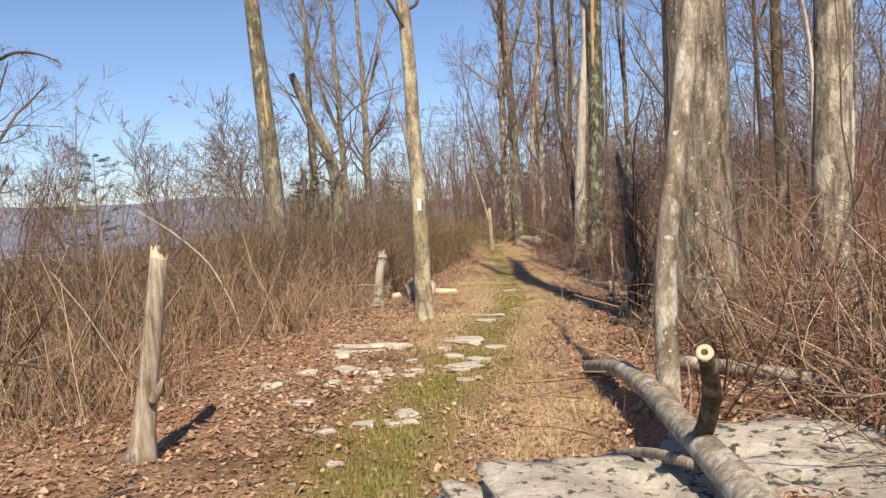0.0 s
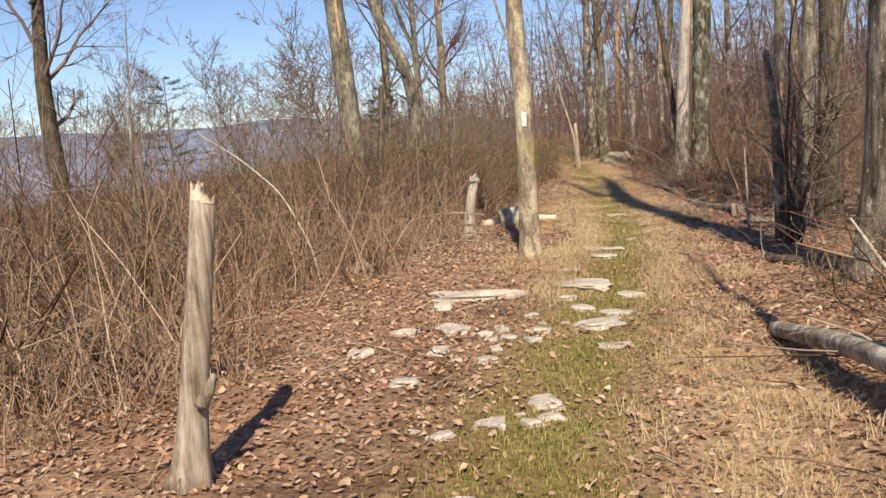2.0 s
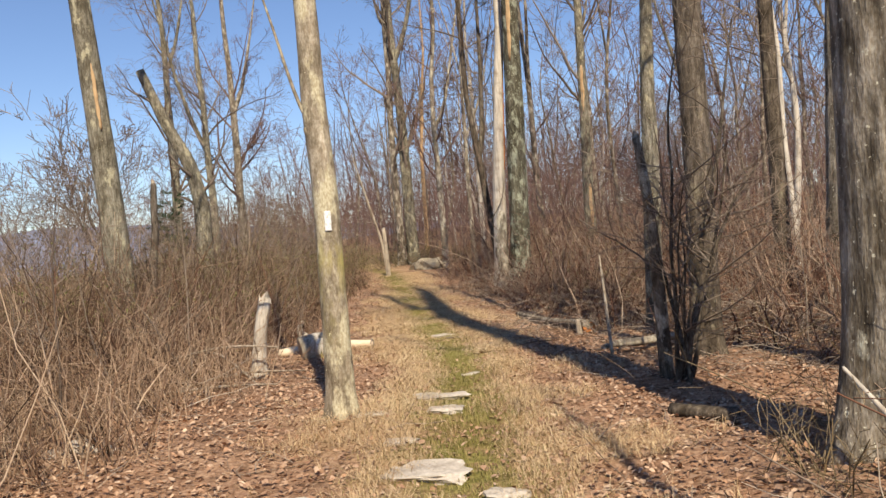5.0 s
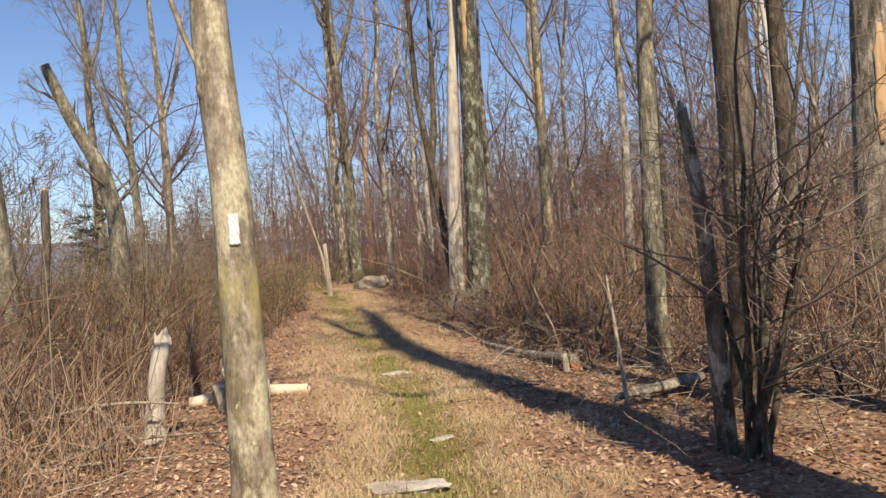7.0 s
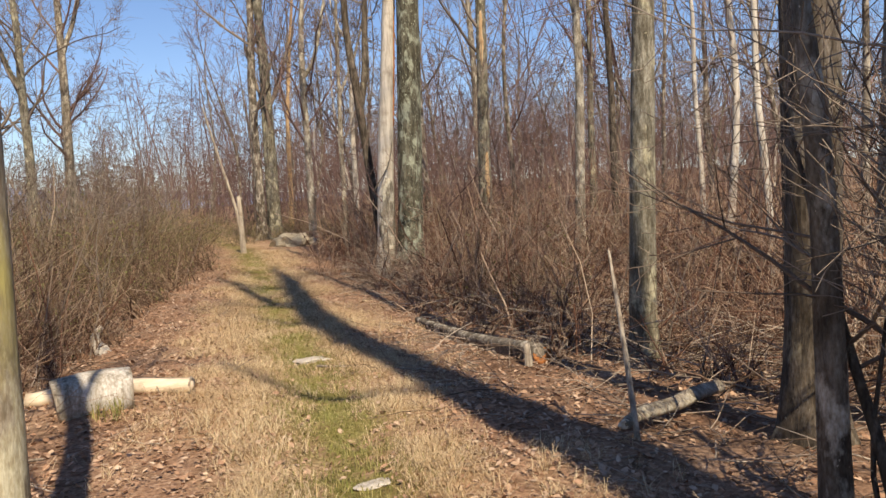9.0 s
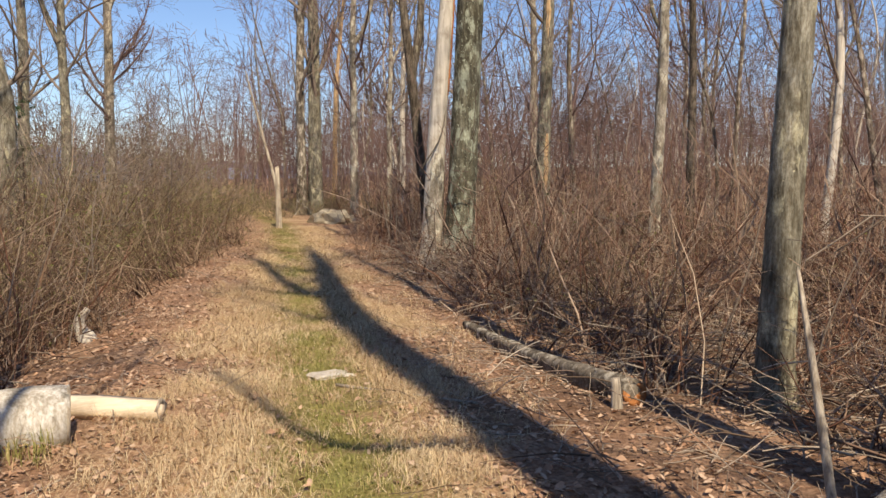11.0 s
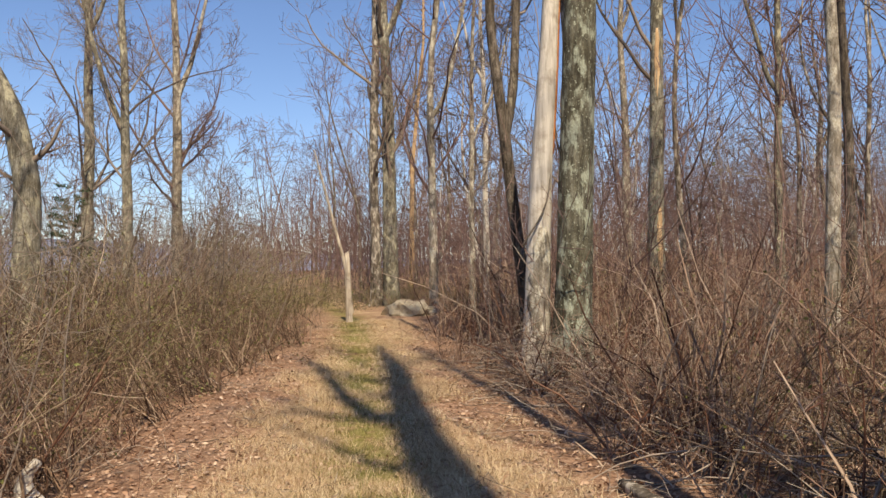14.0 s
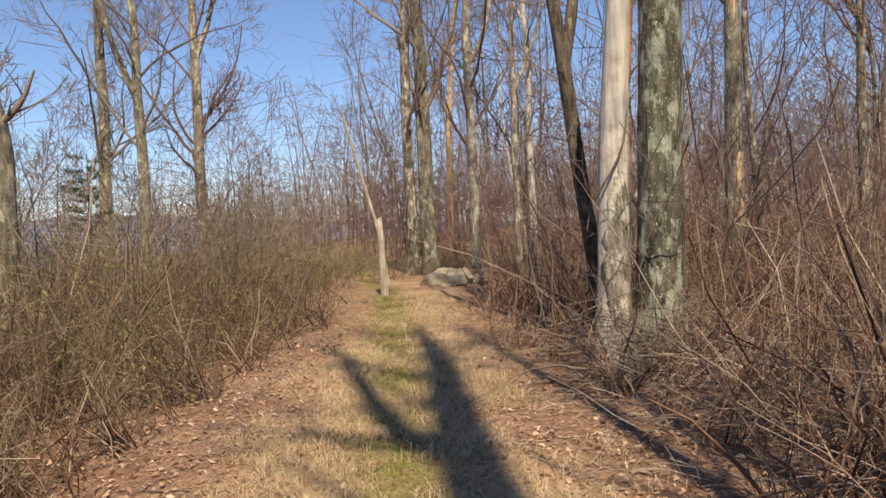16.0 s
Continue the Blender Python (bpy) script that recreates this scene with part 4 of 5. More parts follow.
# sawn log and split rail on the left
log("sawn_log", [gp(-0.96, 16.38, 0.11), gp(-0.72, 16.44, 0.11), gp(-0.47, 16.5, 0.11)], [0.165, 0.165, 0.165], BARK_WHITE, "pale lichen-spotted sawn log lying by the trail", "log", 305, 20, 0.05, 0,
    [(1, GREY_WOOD, "grey sawn face", 0), (0, GREY_WOOD, "grey sawn face", 0)])
log("split_rail", [gp(-1.3, 17.15, 0.07), gp(-0.7, 17.03, 0.08), gp(-0.05, 16.88, 0.07)], [0.085, 0.085, 0.08], SPLIT_WOOD, "pale freshly split log lying behind the sawn log", "log", 306, 5, 0.2, 0,
    [(1, GREY_WOOD, "weathered end", 0.01)])
# mossy log on the right with a rotten heart
log("fallen_log", [gp(2.6, 20.3, 0.02), gp(2.66, 19.2, 0.03), gp(2.8, 18.1, 0.05), gp(2.97, 17.0, 0.075)], [0.06, 0.072, 0.08, 0.088], BARK_FOREST, "weathered fallen log with an orange rotten end", "log", 307, 16, 0.2, 0,
    [(1, ROTTEN, "crumbling orange heartwood", 0.02)])
log("stake", [gp(2.82, 16.93, -0.05), gp(2.80, 16.93, 0.2)], [0.045, 0.03], GREY_WOOD, "short split stake beside the rotten log", "stake", 308, 8, 0.15)
log("fallen_log", [gp(2.38, 14.22, 0.10), gp(2.62, 14.46, 0.14), gp(2.9, 14.60, 0.09), gp(3.2, 14.9, 0.11), gp(3.5, 15.05, 0.08)], [0.028, 0.045, 0.05, 0.055, 0.05], BARK_PALE, "pale short log at the foot of the brush", "log", 309, 12, 0.22, 0, [(0, FRESH_WOOD, "splintered end", 0.03)])
log("dead_pole", [gp(2.45, 14.2, -0.03), (2.46, 14.3, 0.32), (2.49, 14.5, 0.8), (2.5, 14.6, 1.05)], [0.02, 0.018, 0.014, 0.008], GREY_WOOD, "thin bleached pole leaning upright", "stick", 310, 8, 0.06)
# forked limb across the boulder, with its sawn branch
_l, _, _ = log("fallen_limb", [(1.30, 8.2, 0.09), (1.325, 7.3, 0.24), (1.328, 6.5, 0.36), (1.283, 5.3, 0.455), (1.25, 4.7, 0.47), (1.23, 4.2, 0.50), (1.22, 3.5, 0.50), (1.25, 2.9, 0.46)],
               [0.05, 0.058, 0.06, 0.062, 0.06, 0.062, 0.066, 0.066], BARK_LIMB, "smooth grey forked limb fallen across the boulder", "log", 311, 16, 0.05, 0,
               [(0, GREY_WOOD, "broken tip", 0.01)])
_d, _P, _R = trunk_mesh([(-0.08, -3.98, 0.40), (-0.07, -4.1, 0.52), (-0.065, -4.2, 0.65), (-0.11, -4.3, 0.75), (-0.155, -4.42, 0.82)], [0.035, 0.032, 0.036, 0.03, 0.028], 12, 7, 0.08, 0.1)
_br = part("branch", _d, BARK_DARK, _l, "short dark sawn side branch")
lathe_end(_P, _R, 12, "pale round sawn face", _br, FRESH_WOOD, 8, 0, "cut_end")
log("fallen_log", [(1.62, 6.35, 0.42), (2.04, 6.02, 0.42), (2.3, 5.6, 0.40), (2.6, 5.2, 0.4)], [0.05, 0.045, 0.04, 0.035], BARK_LIMB, "lichened log lying in the red brush", "log", 312, 12, 0.08)
log("stick", [(1.02, 4.92, 0.27), (1.10, 4.5, 0.40), (1.17, 4.05, 0.47)], [0.02, 0.022, 0.02], GREY_WOOD, "grey stick leaning on the boulder", "stick", 313, 8, 0.08)
log("stick", [gp(2.34, 8.75, 0.0), gp(2.2, 9.05, 0.3), gp(2.12, 9.3, 0.5)], [0.016, 0.014, 0.009], BARK_DEAD, "bleached stick leaning by the great oak", "stick", 314, 6, 0.05)
log("arching_cane", [gp(-2.44, 10.95, 0.0), (-2.55, 11.1, 0.42), (-3.0, 11.6, 0.98), (-3.6, 12.0, 1.38), (-4.27, 12.5, 1.70)], [0.010, 0.010, 0.009, 0.008, 0.005], BARK_DEAD, "long pale cane arching over the brush", "cane", 315, 6, 0.03)
log("stick", [gp(1.05, 17.9, 0.02), gp(1.9, 17.1, 0.025)], [0.012, 0.008], GREY_WOOD, "grey stick fallen across the trail edge", "stick", 316, 6, 0.08)
log("rotten_log", [gp(1.95, 11.2, 0.04), gp(2.25, 10.8, 0.05)], [0.04, 0.05], BARK_DARK, "dark chunk of rotten wood in the leaves", "log", 317, 10, 0.15)


# ---- undergrowth ----
def scatter(r, n, x0, x1, y0, y1, inside):
    out = np.empty((0, 2))
    while len(out) < n:
        p = np.c_[r.uniform(x0, x1, n * 2), r.uniform(y0, y1, n * 2)]
        out = np.concatenate([out, p[inside(p[:, 0], p[:, 1], r.uniform(0, 1, n * 2))]])
    return out[:n]


def left_gap(x, y):
    return np.interp(y, LEFT_Y, LEFT_X) - x


def right_gap(x, y):
    return x - np.interp(y, RIGHT_Y, RIGHT_X)


def canes(r, at, low, high, twigs=3, thick=0.0066, n=4, lean=0.32, twig_n=3, gap=None, clump=8, arch=-0.06, away=0.0, leaves=None, foot_wide=0.09):
    """Many-stemmed bare shrubs: thin stems that spread and arch from common feet, with side twigs."""
    k = len(at)
    size = r.uniform(low, high, k) * (1 + 0.36 * waves(at[:, 0], at[:, 1], 1.2, 9))
    if gap is not None:
        size *= np.clip(0.5 + gap * 0.5, 0.5, 1) * (1 + 0.45 * step(13, 18, at[:, 1]))
    size *= r.uniform(0.55, 1.15, k)
    who = np.repeat(np.arange(k), clump)
    c = len(who)
    foot = at[who] + r.normal(0, foot_wide, (c, 2))
    h = size[who] * r.uniform(0.4, 1.2, c)
    start = np.c_[foot, ground(foot[:, 0], foot[:, 1]) - 0.03]
    tilt = r.normal(0, 0.25, (k, 2))[who]
    if gap is not None:
        tilt[:, 0] += (away * np.clip(1.1 - gap, 0, 1))[who]
    bow = r.uniform(0, 1, c) ** 5
    way = np.c_[tilt + r.normal(0, lean, (c, 2)) * (1 + bow[:, None]), np.ones(c)]
    P = grow(r, start, way, h, n, 0.2, arch)
    P[..., 2] -= (bow * h * 0.35)[:, None] * np.linspace(0, 1, n) ** 2
    R = (thick * (0.35 + 0.5 * r.uniform(0, 1, c) + 1.9 * r.uniform(0, 1, c) ** 5))[:, None] * np.linspace(1, 0.4, n)
    bits = [tubes(P, R, 3)]
    if twigs:
        Q, S = branch(r, P, R, twigs, 0.2, 0.97, 0.5, 0.6, twig_n, 0.62, 0.26, 0.04)
        bits.append(tubes(Q, S, 3))
        if leaves:
            leaves.append(Q[:, -1])
    return joined(bits)


def leaf_buds(tips, per, size, seed, label):
    """Small new leaves round the tips of twigs."""
    r = np.random.default_rng(seed)
    c = np.repeat(tips, per, 0) + r.normal(0, 0.035, (len(tips) * per, 3))
    n = len(c)
    d = r.normal(0, 1, (n, 3))
    d[:, 2] += 0.4
    d *= (size * r.uniform(0.5, 1.3, n) / np.linalg.norm(d, axis=1))[:, None]
    e = np.cross(d, r.normal(0, 1, (n, 3)))
    e *= (0.35 * size / (np.linalg.norm(e, axis=1) + 1e-9))[:, None]
    v = np.stack([c, c + d * 0.5 + e, c + d, c + d * 0.5 - e], 1).reshape(-1, 3)
    stuff("leaves", (v, np.arange(n * 4).reshape(n, 4), False), SPRING_LEAVES, label, "leaves")


def stuff(name, data, material, label, category):
    return tagged(part(name, data, material), label, category, kind="stuff")


r_brush = np.random.default_rng(90)


def edge_density(g, u, wide):
    return (g > 0) & (u < np.clip(0.25 + g * 1.2, 0, 1) * np.clip(1.1 - g / wide, 0.15, 1))


def ragged(x, y):
    return (0.55 - 0.3 * step(15, 18, y)) * waves(x, y, 0.8, 4)


def patchy(x, y, u):
    return u < 0.42 + 1.0 * waves(x + 11, y + 5, 0.7, 3)


_at = scatter(r_brush, 1100, -9.5, 0.5, 3, 34, lambda x, y, u: edge_density(left_gap(x, y) + ragged(x, y), u, 6.5) & (u * 34 < 46 - y) & patchy(x, y, u))
stuff("brush", canes(r_brush, _at, 1.0, 1.55, 3, gap=left_gap(_at[:, 0], _at[:, 1]), n=4, away=-0.4, clump=8), CANES, "dense thicket of thin red-brown bare canes", "brush")
_at = scatter(r_brush, 1150, 1.4, 10, 3, 36, lambda x, y, u: edge_density(right_gap(x, y) + ragged(x, y), u, 6.5) & (u * 34 < 46 - y) & patchy(x, y, u))
stuff("brush", canes(r_brush, _at, 0.85, 1.5, 3, gap=right_gap(_at[:, 0], _at[:, 1]), n=4, away=0.4, clump=8), CANES_RED, "dense thicket of reddish bare canes", "brush")
_at = scatter(r_brush, 620, -6, 0, 3, 16, lambda x, y, u: (left_gap(x, y) + ragged(x, y) > -0.25) & (u < np.clip(1.2 - 0.4 * left_gap(x, y), 0.15, 1)))
stuff("stalks", canes(r_brush, _at, 0.5, 1.15, 1, 0.0045, 4, 0.16, 2, clump=6, arch=0.0, foot_wide=0.14), STALKS, "dry tan weed stalks at the edge of the thicket", "weeds")
_at = scatter(r_brush, 380, -13, -3.5, 7, 30, lambda x, y, u: left_gap(x, y) > 1.6)
stuff("brush", canes(r_brush, _at, 1.5, 2.1, 3, 0.007, 3, 0.36, 2, clump=8), CANES, "tall brown thicket above the slope", "brush")
_at = scatter(r_brush, 150, 1.8, 5.5, 3.5, 9.2, lambda x, y, u: (right_gap(x, y) > 0.15) & ((x - 2.62) ** 2 + (y - 9.5) ** 2 > 0.5))
stuff("brush", canes(r_brush, _at, 1.1, 1.75, 3, 0.006, 4, 0.26, 3, clump=9, foot_wide=0.14), CANES_RED, "upright red canes behind the boulder", "brush")
_at = scatter(r_brush, 80, -4.5, -1.0, 15.5, 23, lambda x, y, u: (left_gap(x, y) > 0.1) & (left_gap(x, y) < 2.2))
stuff("brush", canes(r_brush, _at, 0.9, 1.5, 4, 0.0055, 4, 0.3, 3, clump=9, foot_wide=0.13), CANES_RED, "dark red canes crowding the trail's edge", "brush")
_at = scatter(r_brush, 16, 1.95, 2.7, 3.0, 5.6, lambda x, y, u: (y > 4.7) | (x > 2.3))
stuff("brush", canes(r_brush, _at, 0.8, 1.3, 4, 0.004, 5, 0.5, 3, clump=7, arch=-0.14, foot_wide=0.12), CANES_RED, "thin arching canes over the boulder's edge", "brush")
_at = scatter(r_brush, 620, -30, 0, 6, 62, lambda x, y, u: (left_gap(x, y) > 3.5) & (u < np.clip(1.3 - left_gap(x, y) / 30, 0.2, 1)))
stuff("brush", canes(r_brush, _at, 1.5, 2.6, 3, 0.008, 3, 0.34, 2, clump=7), CANES, "brown brush spreading over the slope", "brush")
_at = scatter(r_brush, 700, 3, 36, 6, 62, lambda x, y, u: (right_gap(x, y) > 3.5) & (u < np.clip(1.3 - right_gap(x, y) / 30, 0.2, 1)))
stuff("brush", canes(r_brush, _at, 1.2, 2.4, 2, 0.008, 3, 0.34, 2, clump=7), CANES_RED, "red-brown brush under the woods", "brush")
_tips = [np.empty((0, 3))]
_at = scatter(r_brush, 300, -8, 0.4, 16, 40, lambda x, y, u: (left_gap(x, y) + ragged(x, y) > 0.35) & (u < 0.3 + 0.7 * step(19, 24, y)) & patchy(x, y, u))
stuff("brush", canes(r_brush, _at, 1.35, 2.35, 6, 0.006, 4, 0.36, 2, leaves=_tips), CANES_GREEN, "olive-green twiggy brush", "brush")
leaf_buds(np.concatenate(_tips), 3, 0.036, 130, "sparse small new green leaves on the brush")
_tips = [np.empty((0, 3))]
_at = scatter(r_brush, 210, -3, 7, 38.6, 52, lambda x, y, u: (y > 40.5) | ((np.abs(x - track(y)) > 0.9) & (left_gap(x, y) > 0)))
stuff("brush", canes(r_brush, _at, 0.7, 1.6, 4, 0.006, 4, 0.3, 2, leaves=_tips), CANES_GREEN, "olive brush at the end of the trail", "brush")
leaf_buds(np.concatenate(_tips), 1, 0.04, 131, "sparse new green leaves at the end of the trail")
_tips = [np.empty((0, 3))]
_at = scatter(r_brush, 70, 3.5, 9, 19, 33, lambda x, y, u: right_gap(x, y) > 0.9)
stuff("brush", canes(r_brush, _at, 1.2, 2.0, 5, 0.005, 4, 0.38, 2, leaves=_tips), CANES_GREEN, "olive twiggy brush among red canes", "brush")
leaf_buds(np.concatenate(_tips), 1, 0.03, 132, "sparse small new green leaves among red canes")
# tangle at the great oak's foot
_at = scatter(r_brush, 40, 2.0, 3.6, 8.6, 10.4, lambda x, y, u: ((x - 2.62) ** 2 + (y - 9.5) ** 2 > 0.2) & (right_gap(x, y) > -1.0))
stuff("brush", canes(r_brush, _at, 0.4, 0.9, 3, 0.003, 4, 0.5), CANES_GREEN, "grassy tangle at the foot of the oak", "brush")


def understorey(name, at, low, high, side, fine, seed, material, label, least=0.005):
    """Young bare trees that fork from low down into a haze of twigs."""
    r = np.random.default_rng(seed)
    n = len(at)
    P = grow(r, np.c_[at, ground(at[:, 0], at[:, 1]) - 0.05], np.c_[r.normal(0, 0.2, (n, 2)), np.ones(n)], r.uniform(low, high, n), 6, 0.17, 0.04)
    R = r.uniform(0.008, 0.022, n)[:, None] * np.linspace(1, 0.25, 6)
    Q, S = branch(r, P, R, side, 0.08, 1.0, 0.55, 0.55, 3, 0.6, 0.2, 0.10)
    T, U = branch(r, Q, S, fine, 0.1, 1.0, 0.6, 0.7, 2, 0.55, 0.16, 0.08)
    stuff(name, joined([tubes(P, R, 4), tubes(Q, S, 3), tubes(T, np.maximum(U, least), 3)]), material, label, "saplings")


def saplings():
    r = np.random.default_rng(91)
    at = scatter(r, 820, -3, 40, 26, 75, lambda x, y, u: ((y > 43) | (np.abs(x - track(y)) > 1.8) & (right_gap(x, y) > 0.8)))
    understorey("saplings", at, 2.2, 7.2, 8, 3, 191, TWIG_RED, "crowd of thin bare saplings under the trees")
    at = scatter(r, 190, -15, 1, 27, 62, lambda x, y, u: (left_gap(x, y) > 1.2) & (u < 0.35 + 0.65 * step(-12, -2, x)))
    understorey("saplings", at, 2.0, 4.8, 9, 4, 192, TWIG, "haze of fine twigs on young trees")


def far_thicket():
    r = np.random.default_rng(193)
    at = scatter(r, 480, -12, 75, 76, 118, lambda x, y, u: np.abs(x - track(y)) > 1.5)
    understorey("saplings", at, 3.0, 7.5, 9, 3, 194, TWIG_RED, "dense far thicket under the woods", 0.016)


def far_woods():
    r = np.random.default_rng(92)
    n = 680
    at = np.c_[r.uniform(-28, 120, n), r.uniform(92, 170, n)]
    h = r.uniform(9, 16, n) * np.where(at[:, 0] < -8, 0.6, 1)
    P = grow(r, np.c_[at, ground(at[:, 0], at[:, 1]) - 0.2], np.c_[r.normal(0, 0.06, (n, 2)), np.ones(n)], h, 5, 0.1, 0.03)
    R = r.uniform(0.05, 0.12, n)[:, None] * np.linspace(1, 0.2, 5)
    Q, S = branch(r, P, R, 10, 0.12, 1.0, 0.36, 0.4, 3, 0.6, 0.16, 0.08)
    T, U = branch(r, Q, S, 3, 0.2, 1.0, 0.6, 0.6, 2, 0.55, 0.16, 0.05)
    stuff("far_woods", joined([tubes(P, R, 4), tubes(Q, S, 3), tubes(T, np.maximum(U, 0.024), 3)]), TWIG_RED, "grey-brown bare woods in the distance", "woods")


def edge_stems():
    """Young stems that stand out of the brush beside the trail."""
    r = np.random.default_rng(120)
    at = np.concatenate([scatter(r, 70, -6, 1, 6, 34, lambda x, y, u: (left_gap(x, y) > 0.1) & (left_gap(x, y) < 4)),
                         scatter(r, 70, 1.5, 8, 4, 34, lambda x, y, u: (right_gap(x, y) > 0.3) & (right_gap(x, y) < 4))])
    n = len(at)
    P = grow(r, np.c_[at, ground(at[:, 0], at[:, 1]) - 0.03], np.c_[r.normal(0, 0.18, (n, 2)), np.ones(n)], r.uniform(1.3, 2.6, n), 7, 0.1, 0.02)
    R = r.uniform(0.006, 0.014, n)[:, None] * np.linspace(1, 0.25, 7)
    Q, S = branch(r, P, R, 9, 0.25, 1.0, 0.4, 0.5, 4, 0.6, 0.16, 0.05)
    T, U = branch(r, Q, S, 3, 0.2, 1.0, 0.55, 0.7, 3, 0.55, 0.16, 0.03)
    stuff("saplings", joined([tubes(P, R, 5), tubes(Q, S, 3), tubes(T, U, 3)]), TWIG, "young bare stems standing out of the brush", "saplings")


saplings()
edge_stems()
far_thicket()
far_woods()


def slash(name, n, x0, x1, y0, y1, height, seed, label, keep=None, long=(0.4, 1.6), thick=(0.003, 0.010)):
    """Fallen sticks heaped on the floor."""
    r = np.random.default_rng(seed)
    at = scatter(r, n, x0, x1, y0, y1, keep or (lambda x, y, u: right_gap(x, y) > -0.5))
    z = ground(at[:, 0], at[:, 1]) + 0.01 + height * r.uniform(0, 1, n) ** 1.8
    a = r.uniform(0, np.pi, n)
    L = r.uniform(*long, n)
    P = grow(r, np.c_[at, z], np.c_[np.cos(a), np.sin(a), r.normal(0.05, 0.2, n)], L, 4, 0.16, -0.05)
    P[..., 2] = np.maximum(P[..., 2], ground(P[..., 0], P[..., 1]) + 0.006)
    R = r.uniform(*thick, n)[:, None] * np.linspace(1, 0.5, 4)
    Q, S = branch(r, P, R, 2, 0.2, 0.95, 0.4, 0.6, 3, 0.5, 0.12, 0.0)
    stuff(name, joined([tubes(P, R, 4), tubes(Q, S, 3)]), STICKS, label, "brush pile")


slash("brush_pile", 1700, 2.2, 5.4, 12.5, 27, 0.40, 93, "heap of grey fallen branches and cut brush", lambda x, y, u: right_gap(x, y) > -0.2 + 0.8 * u, (0.2, 0.85), (0.002, 0.007))
slash("brush_pile", 300, 2.75, 4.1, 24.2, 27.0, 0.7, 94, "dark tangle of branches at the foot of the dead trunk", lambda x, y, u: u >= 0, (0.4, 1.0), (0.002, 0.006))
slash("fallen_twigs", 900, -3.2, 4.4, 4, 30, 0.03, 95, "small fallen twigs scattered on the litter", lambda x, y, u: np.abs(x - track(y)) > 0.45, (0.12, 0.6), (0.0015, 0.005))
slash("fallen_twigs", 420, 1.9, 4.2, 12.3, 19.5, 0.12, 98, "grey fallen sticks strewn beside the rotten log", lambda x, y, u: right_gap(x, y) > -1.3, (0.15, 0.6), (0.002, 0.006))
slash("fallen_twigs", 170, -3.6, -1.1, 13, 22, 0.15, 96, "grey fallen branches along the brush", lambda x, y, u: left_gap(x, y) > 0, (0.3, 0.9), (0.003, 0.008))
slash("brush_pile", 60, 1.45, 2.9, 3.2, 7.6, 0.3, 97, "fallen branches round the boulder", lambda x, y, u: x > 1.5 + 0.2 * (y < 6), (0.4, 1.2), (0.003, 0.009))


# ---- leaf litter and grass ----
def litter():
    r = np.random.default_rng(98)
    def place(x, y, u):
        g, s, b = soils(x, y)
        inside = (left_gap(x, y) < 2.2) & (right_gap(x, y) < 2.2)
        far = np.clip(1.25 - y / 30, 0.12, 1)
        return inside & (u < far * np.clip(1 - 0.95 * g - 0.55 * s - 0.5 * b, 0.03, 1))
    n = 90000
    at = scatter(r, n, -5, 6, 2.5, 34, place)
    a = r.uniform(0, 2 * np.pi, n)
    L, W = r.uniform(0.009, 0.028, n), r.uniform(0.35, 0.8, n)
    fx, fy = np.cos(a), np.sin(a)
    f = np.stack([fx, fy, r.normal(0, 0.3, n)], -1)
    s = np.stack([-fy, fx, r.normal(0, 0.42, n)], -1) * W[:, None]
    z = ground(at[:, 0], at[:, 1]) + 0.005 + 0.022 * r.uniform(0, 1, n) ** 2
    c = np.c_[at, z]
    curl = r.uniform(-0.25, 0.8, n)
    up = np.array([[0, 0, 1.0]])
    def rim(u, w, h):
        q = u + r.normal(0, 0.09, n)
        return c + f * (q * L)[:, None] + s * (w * L * r.uniform(0.7, 1.2, n))[:, None] + up * (h * curl * L)[:, None]
    v = np.stack([rim(-1, 0, 0.1), rim(-0.35, -0.95, 0.75), rim(0.35, -0.75, 0.6), rim(1, 0.1, 0.5), rim(0.4, 0.9, 0.7), rim(-0.3, 0.8, 0.65)], 1).reshape(-1, 3)
    i = np.arange(n * 6).reshape(n, 6)
    faces = np.concatenate([i[:, [0, 1, 2]], i[:, [0, 2, 3]], i[:, [0, 3, 4]], i[:, [0, 4, 5]]])
    stuff("leaf_litter", (v, faces, False), LEAVES, "curled tan and brown fallen oak leaves", "leaves")


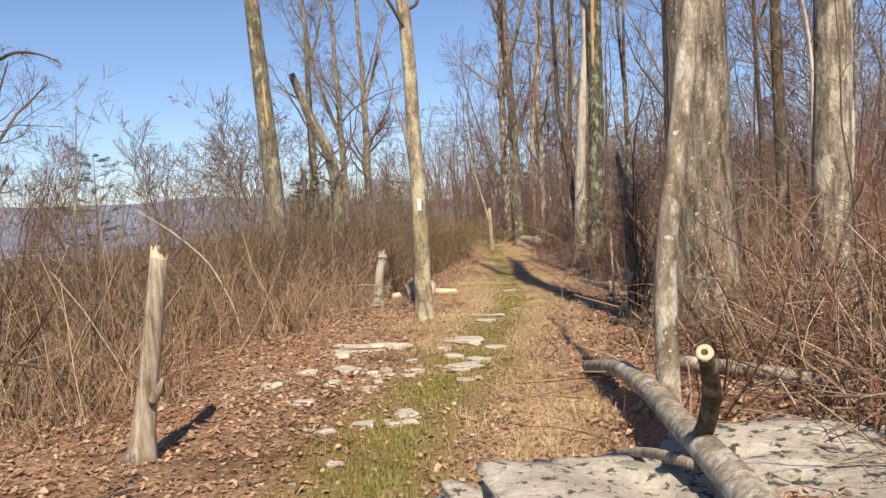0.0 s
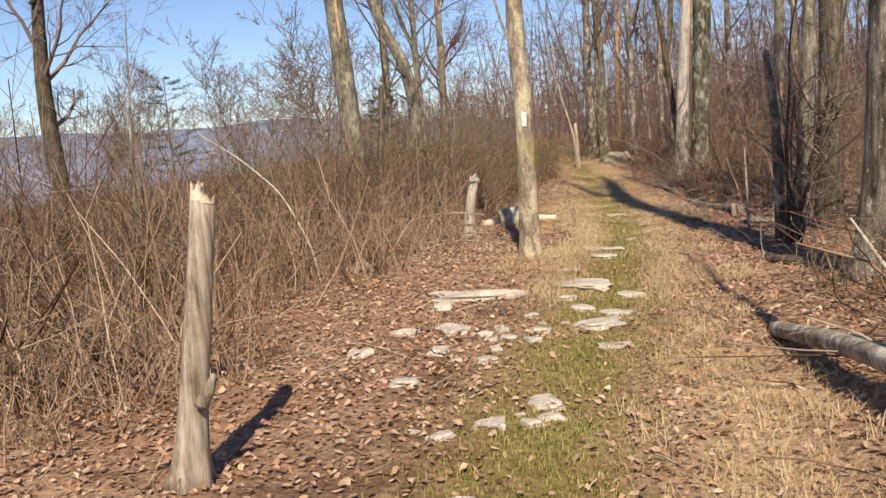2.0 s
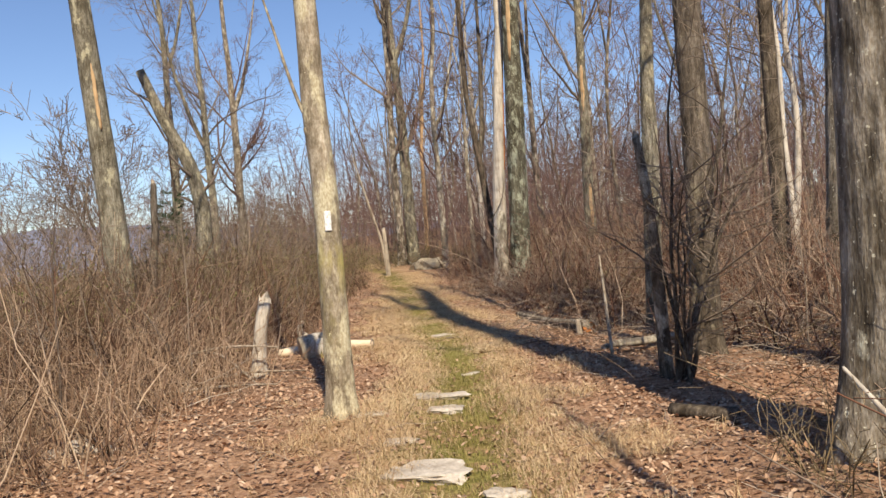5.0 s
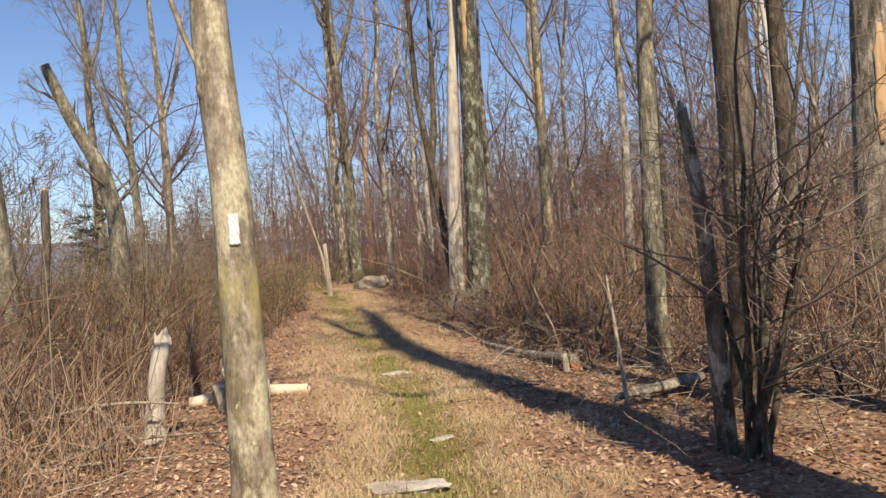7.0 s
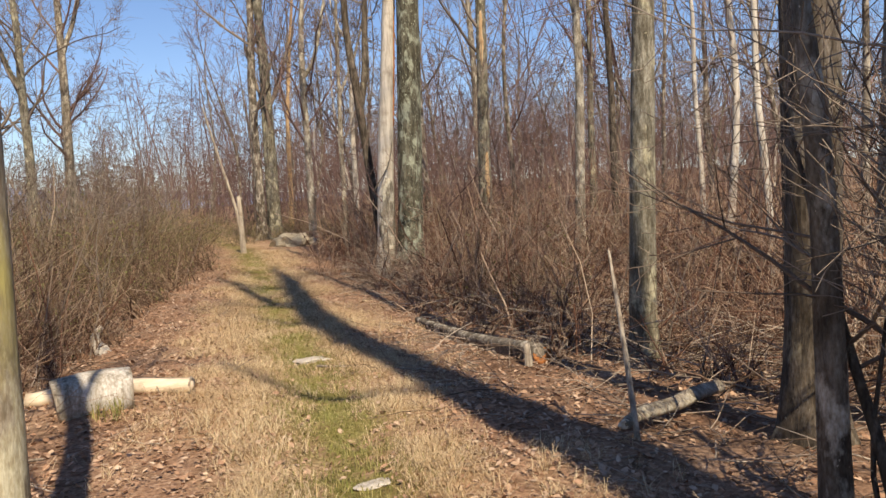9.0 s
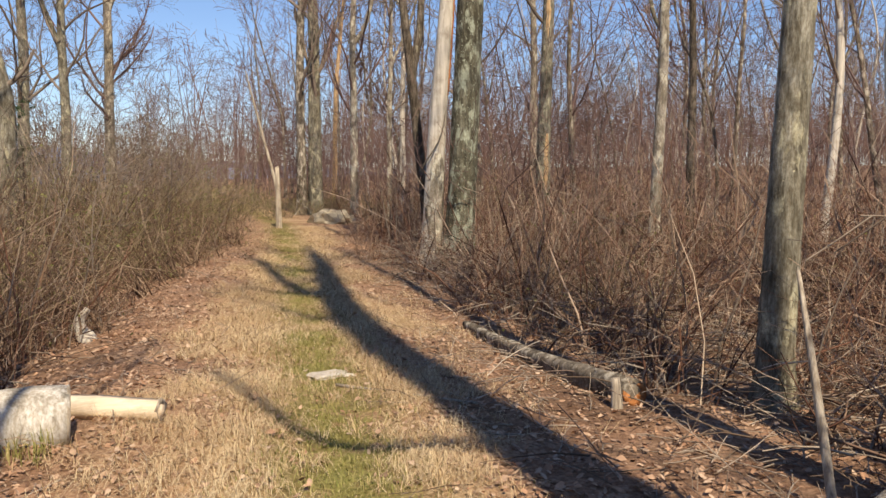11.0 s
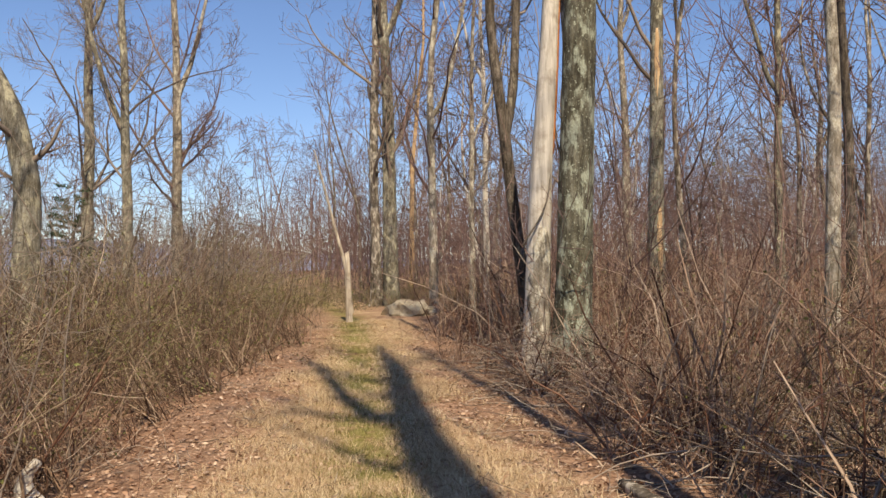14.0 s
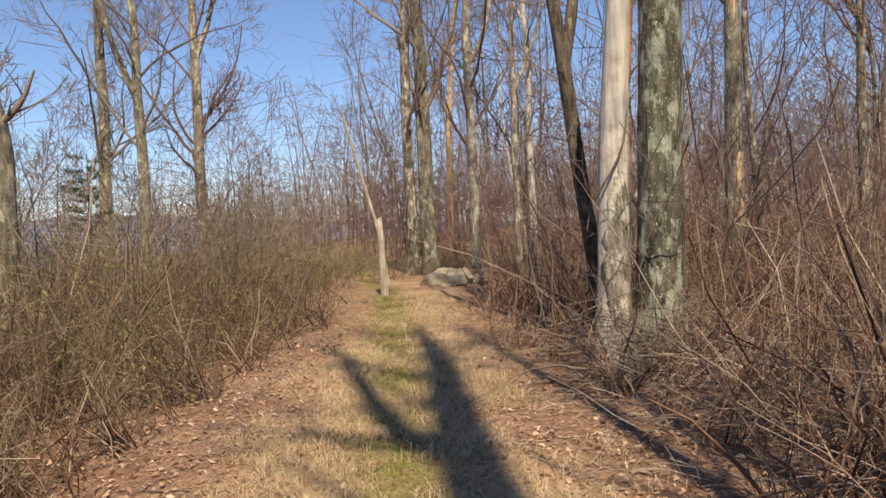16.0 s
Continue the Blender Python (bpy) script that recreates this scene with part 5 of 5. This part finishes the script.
def blades(n, seed, place, tall, width, droop, material, name, label, box=(-1.6, 3.0, 2.5, 36), tuft=1):
    r = np.random.default_rng(seed)
    at = scatter(r, n // tuft, *box, place)
    at = np.repeat(at, tuft, 0) + (r.normal(0, 0.025, (len(at) * tuft, 2)) if tuft > 1 else 0)
    m = len(at)
    a = r.uniform(0, 2 * np.pi, m)
    h = r.uniform(*tall, m)
    w = r.uniform(0.6, 1.3, m) * width
    out = np.stack([np.cos(a), np.sin(a), np.zeros(m)], -1)
    side = np.stack([-np.sin(a), np.cos(a), np.zeros(m)], -1) * w[:, None]
    up = np.array([[0, 0, 1.0]])
    c = np.c_[at, ground(at[:, 0], at[:, 1]) - 0.005]
    k = (r.uniform(0.2, 1.0, m) * droop)[:, None]
    mid = c + up * (h * 0.6)[:, None] + out * h[:, None] * k * 0.4
    tip = c + up * (h * (1 - 0.45 * k[:, 0]))[:, None] + out * h[:, None] * k
    v = np.stack([c - side, c + side, mid + side * 0.8, mid - side * 0.8, tip], 1).reshape(-1, 3)
    i = np.arange(m * 5).reshape(m, 5)
    stuff(name, (v, [i[:, :4], i[:, [3, 2, 4]]]), material, label, "grass")


litter()
blades(44000, 99, lambda x, y, u: u < soils(x, y)[0] * np.clip(1.3 - y / 30, 0.2, 1), (0.02, 0.06), 0.0022, 1.0, GRASS, "grass", "short green and yellowing grass on the trail")
blades(60000, 100, lambda x, y, u: u < soils(x, y)[1] * np.clip(1.3 - y / 30, 0.2, 1) * (0.35 + 0.65 * step(8, 11, y)), (0.06, 0.15), 0.0013, 2.4, STRAW, "dry_grass", "flattened tufts of straw-coloured grass", tuft=12)

blades(90, 101, lambda x, y, u: u >= 0, (0.08, 0.2), 0.003, 0.9, GRASS, "grass", "fresh green tuft before the sawn log", box=(-0.72, -0.5, 16.1, 16.27), tuft=9)


# young pines on the slope
def pine(x, y, h, seed):
    ob = thing("pine", x, y, gz(x, y), "small dark green pine above the brush", "pine tree", "pines on the slope")
    r = np.random.default_rng(seed)
    line = np.array([[(0, 0, z) for z in np.linspace(-0.1, h, 8)]], float)
    rad = np.linspace(0.06, 0.01, 8)[None]
    part("trunk", tubes(line, rad, 7), BARK_DARK, ob)
    L, S = branch(r, line, rad, 34, 0.15, 1.0, 0.34, 0.4, 4, 0.95, 0.08, 0.06)
    part("limbs", tubes(L, S, 3), BARK_DARK, ob)
    n = 2600
    who, u = r.integers(0, 34, n), r.uniform(0.8, 3, n)
    k = np.minimum(u.astype(int), 2)
    f = (u - k)[:, None]
    c = L[who, k] * (1 - f) + L[who, k + 1] * f
    d = r.normal(0, 1, (n, 3))
    d[:, 2] += 0.7
    d = d / np.linalg.norm(d, axis=1, keepdims=True) * 0.16
    s = np.cross(d, r.normal(0, 1, (n, 3)))
    s = s / np.linalg.norm(s, axis=1, keepdims=True) * 0.012
    v = np.stack([c - s, c + s, c + d], 1).reshape(-1, 3)
    part("needles", (v, np.arange(n * 3).reshape(n, 3), False), NEEDLES, ob, "dark green needles")


pine(-8.0, 43.5, 4.4, 110)
pine(-18.5, 42, 6.0, 111)
pine(-9.3, 47.5, 4.0, 112)
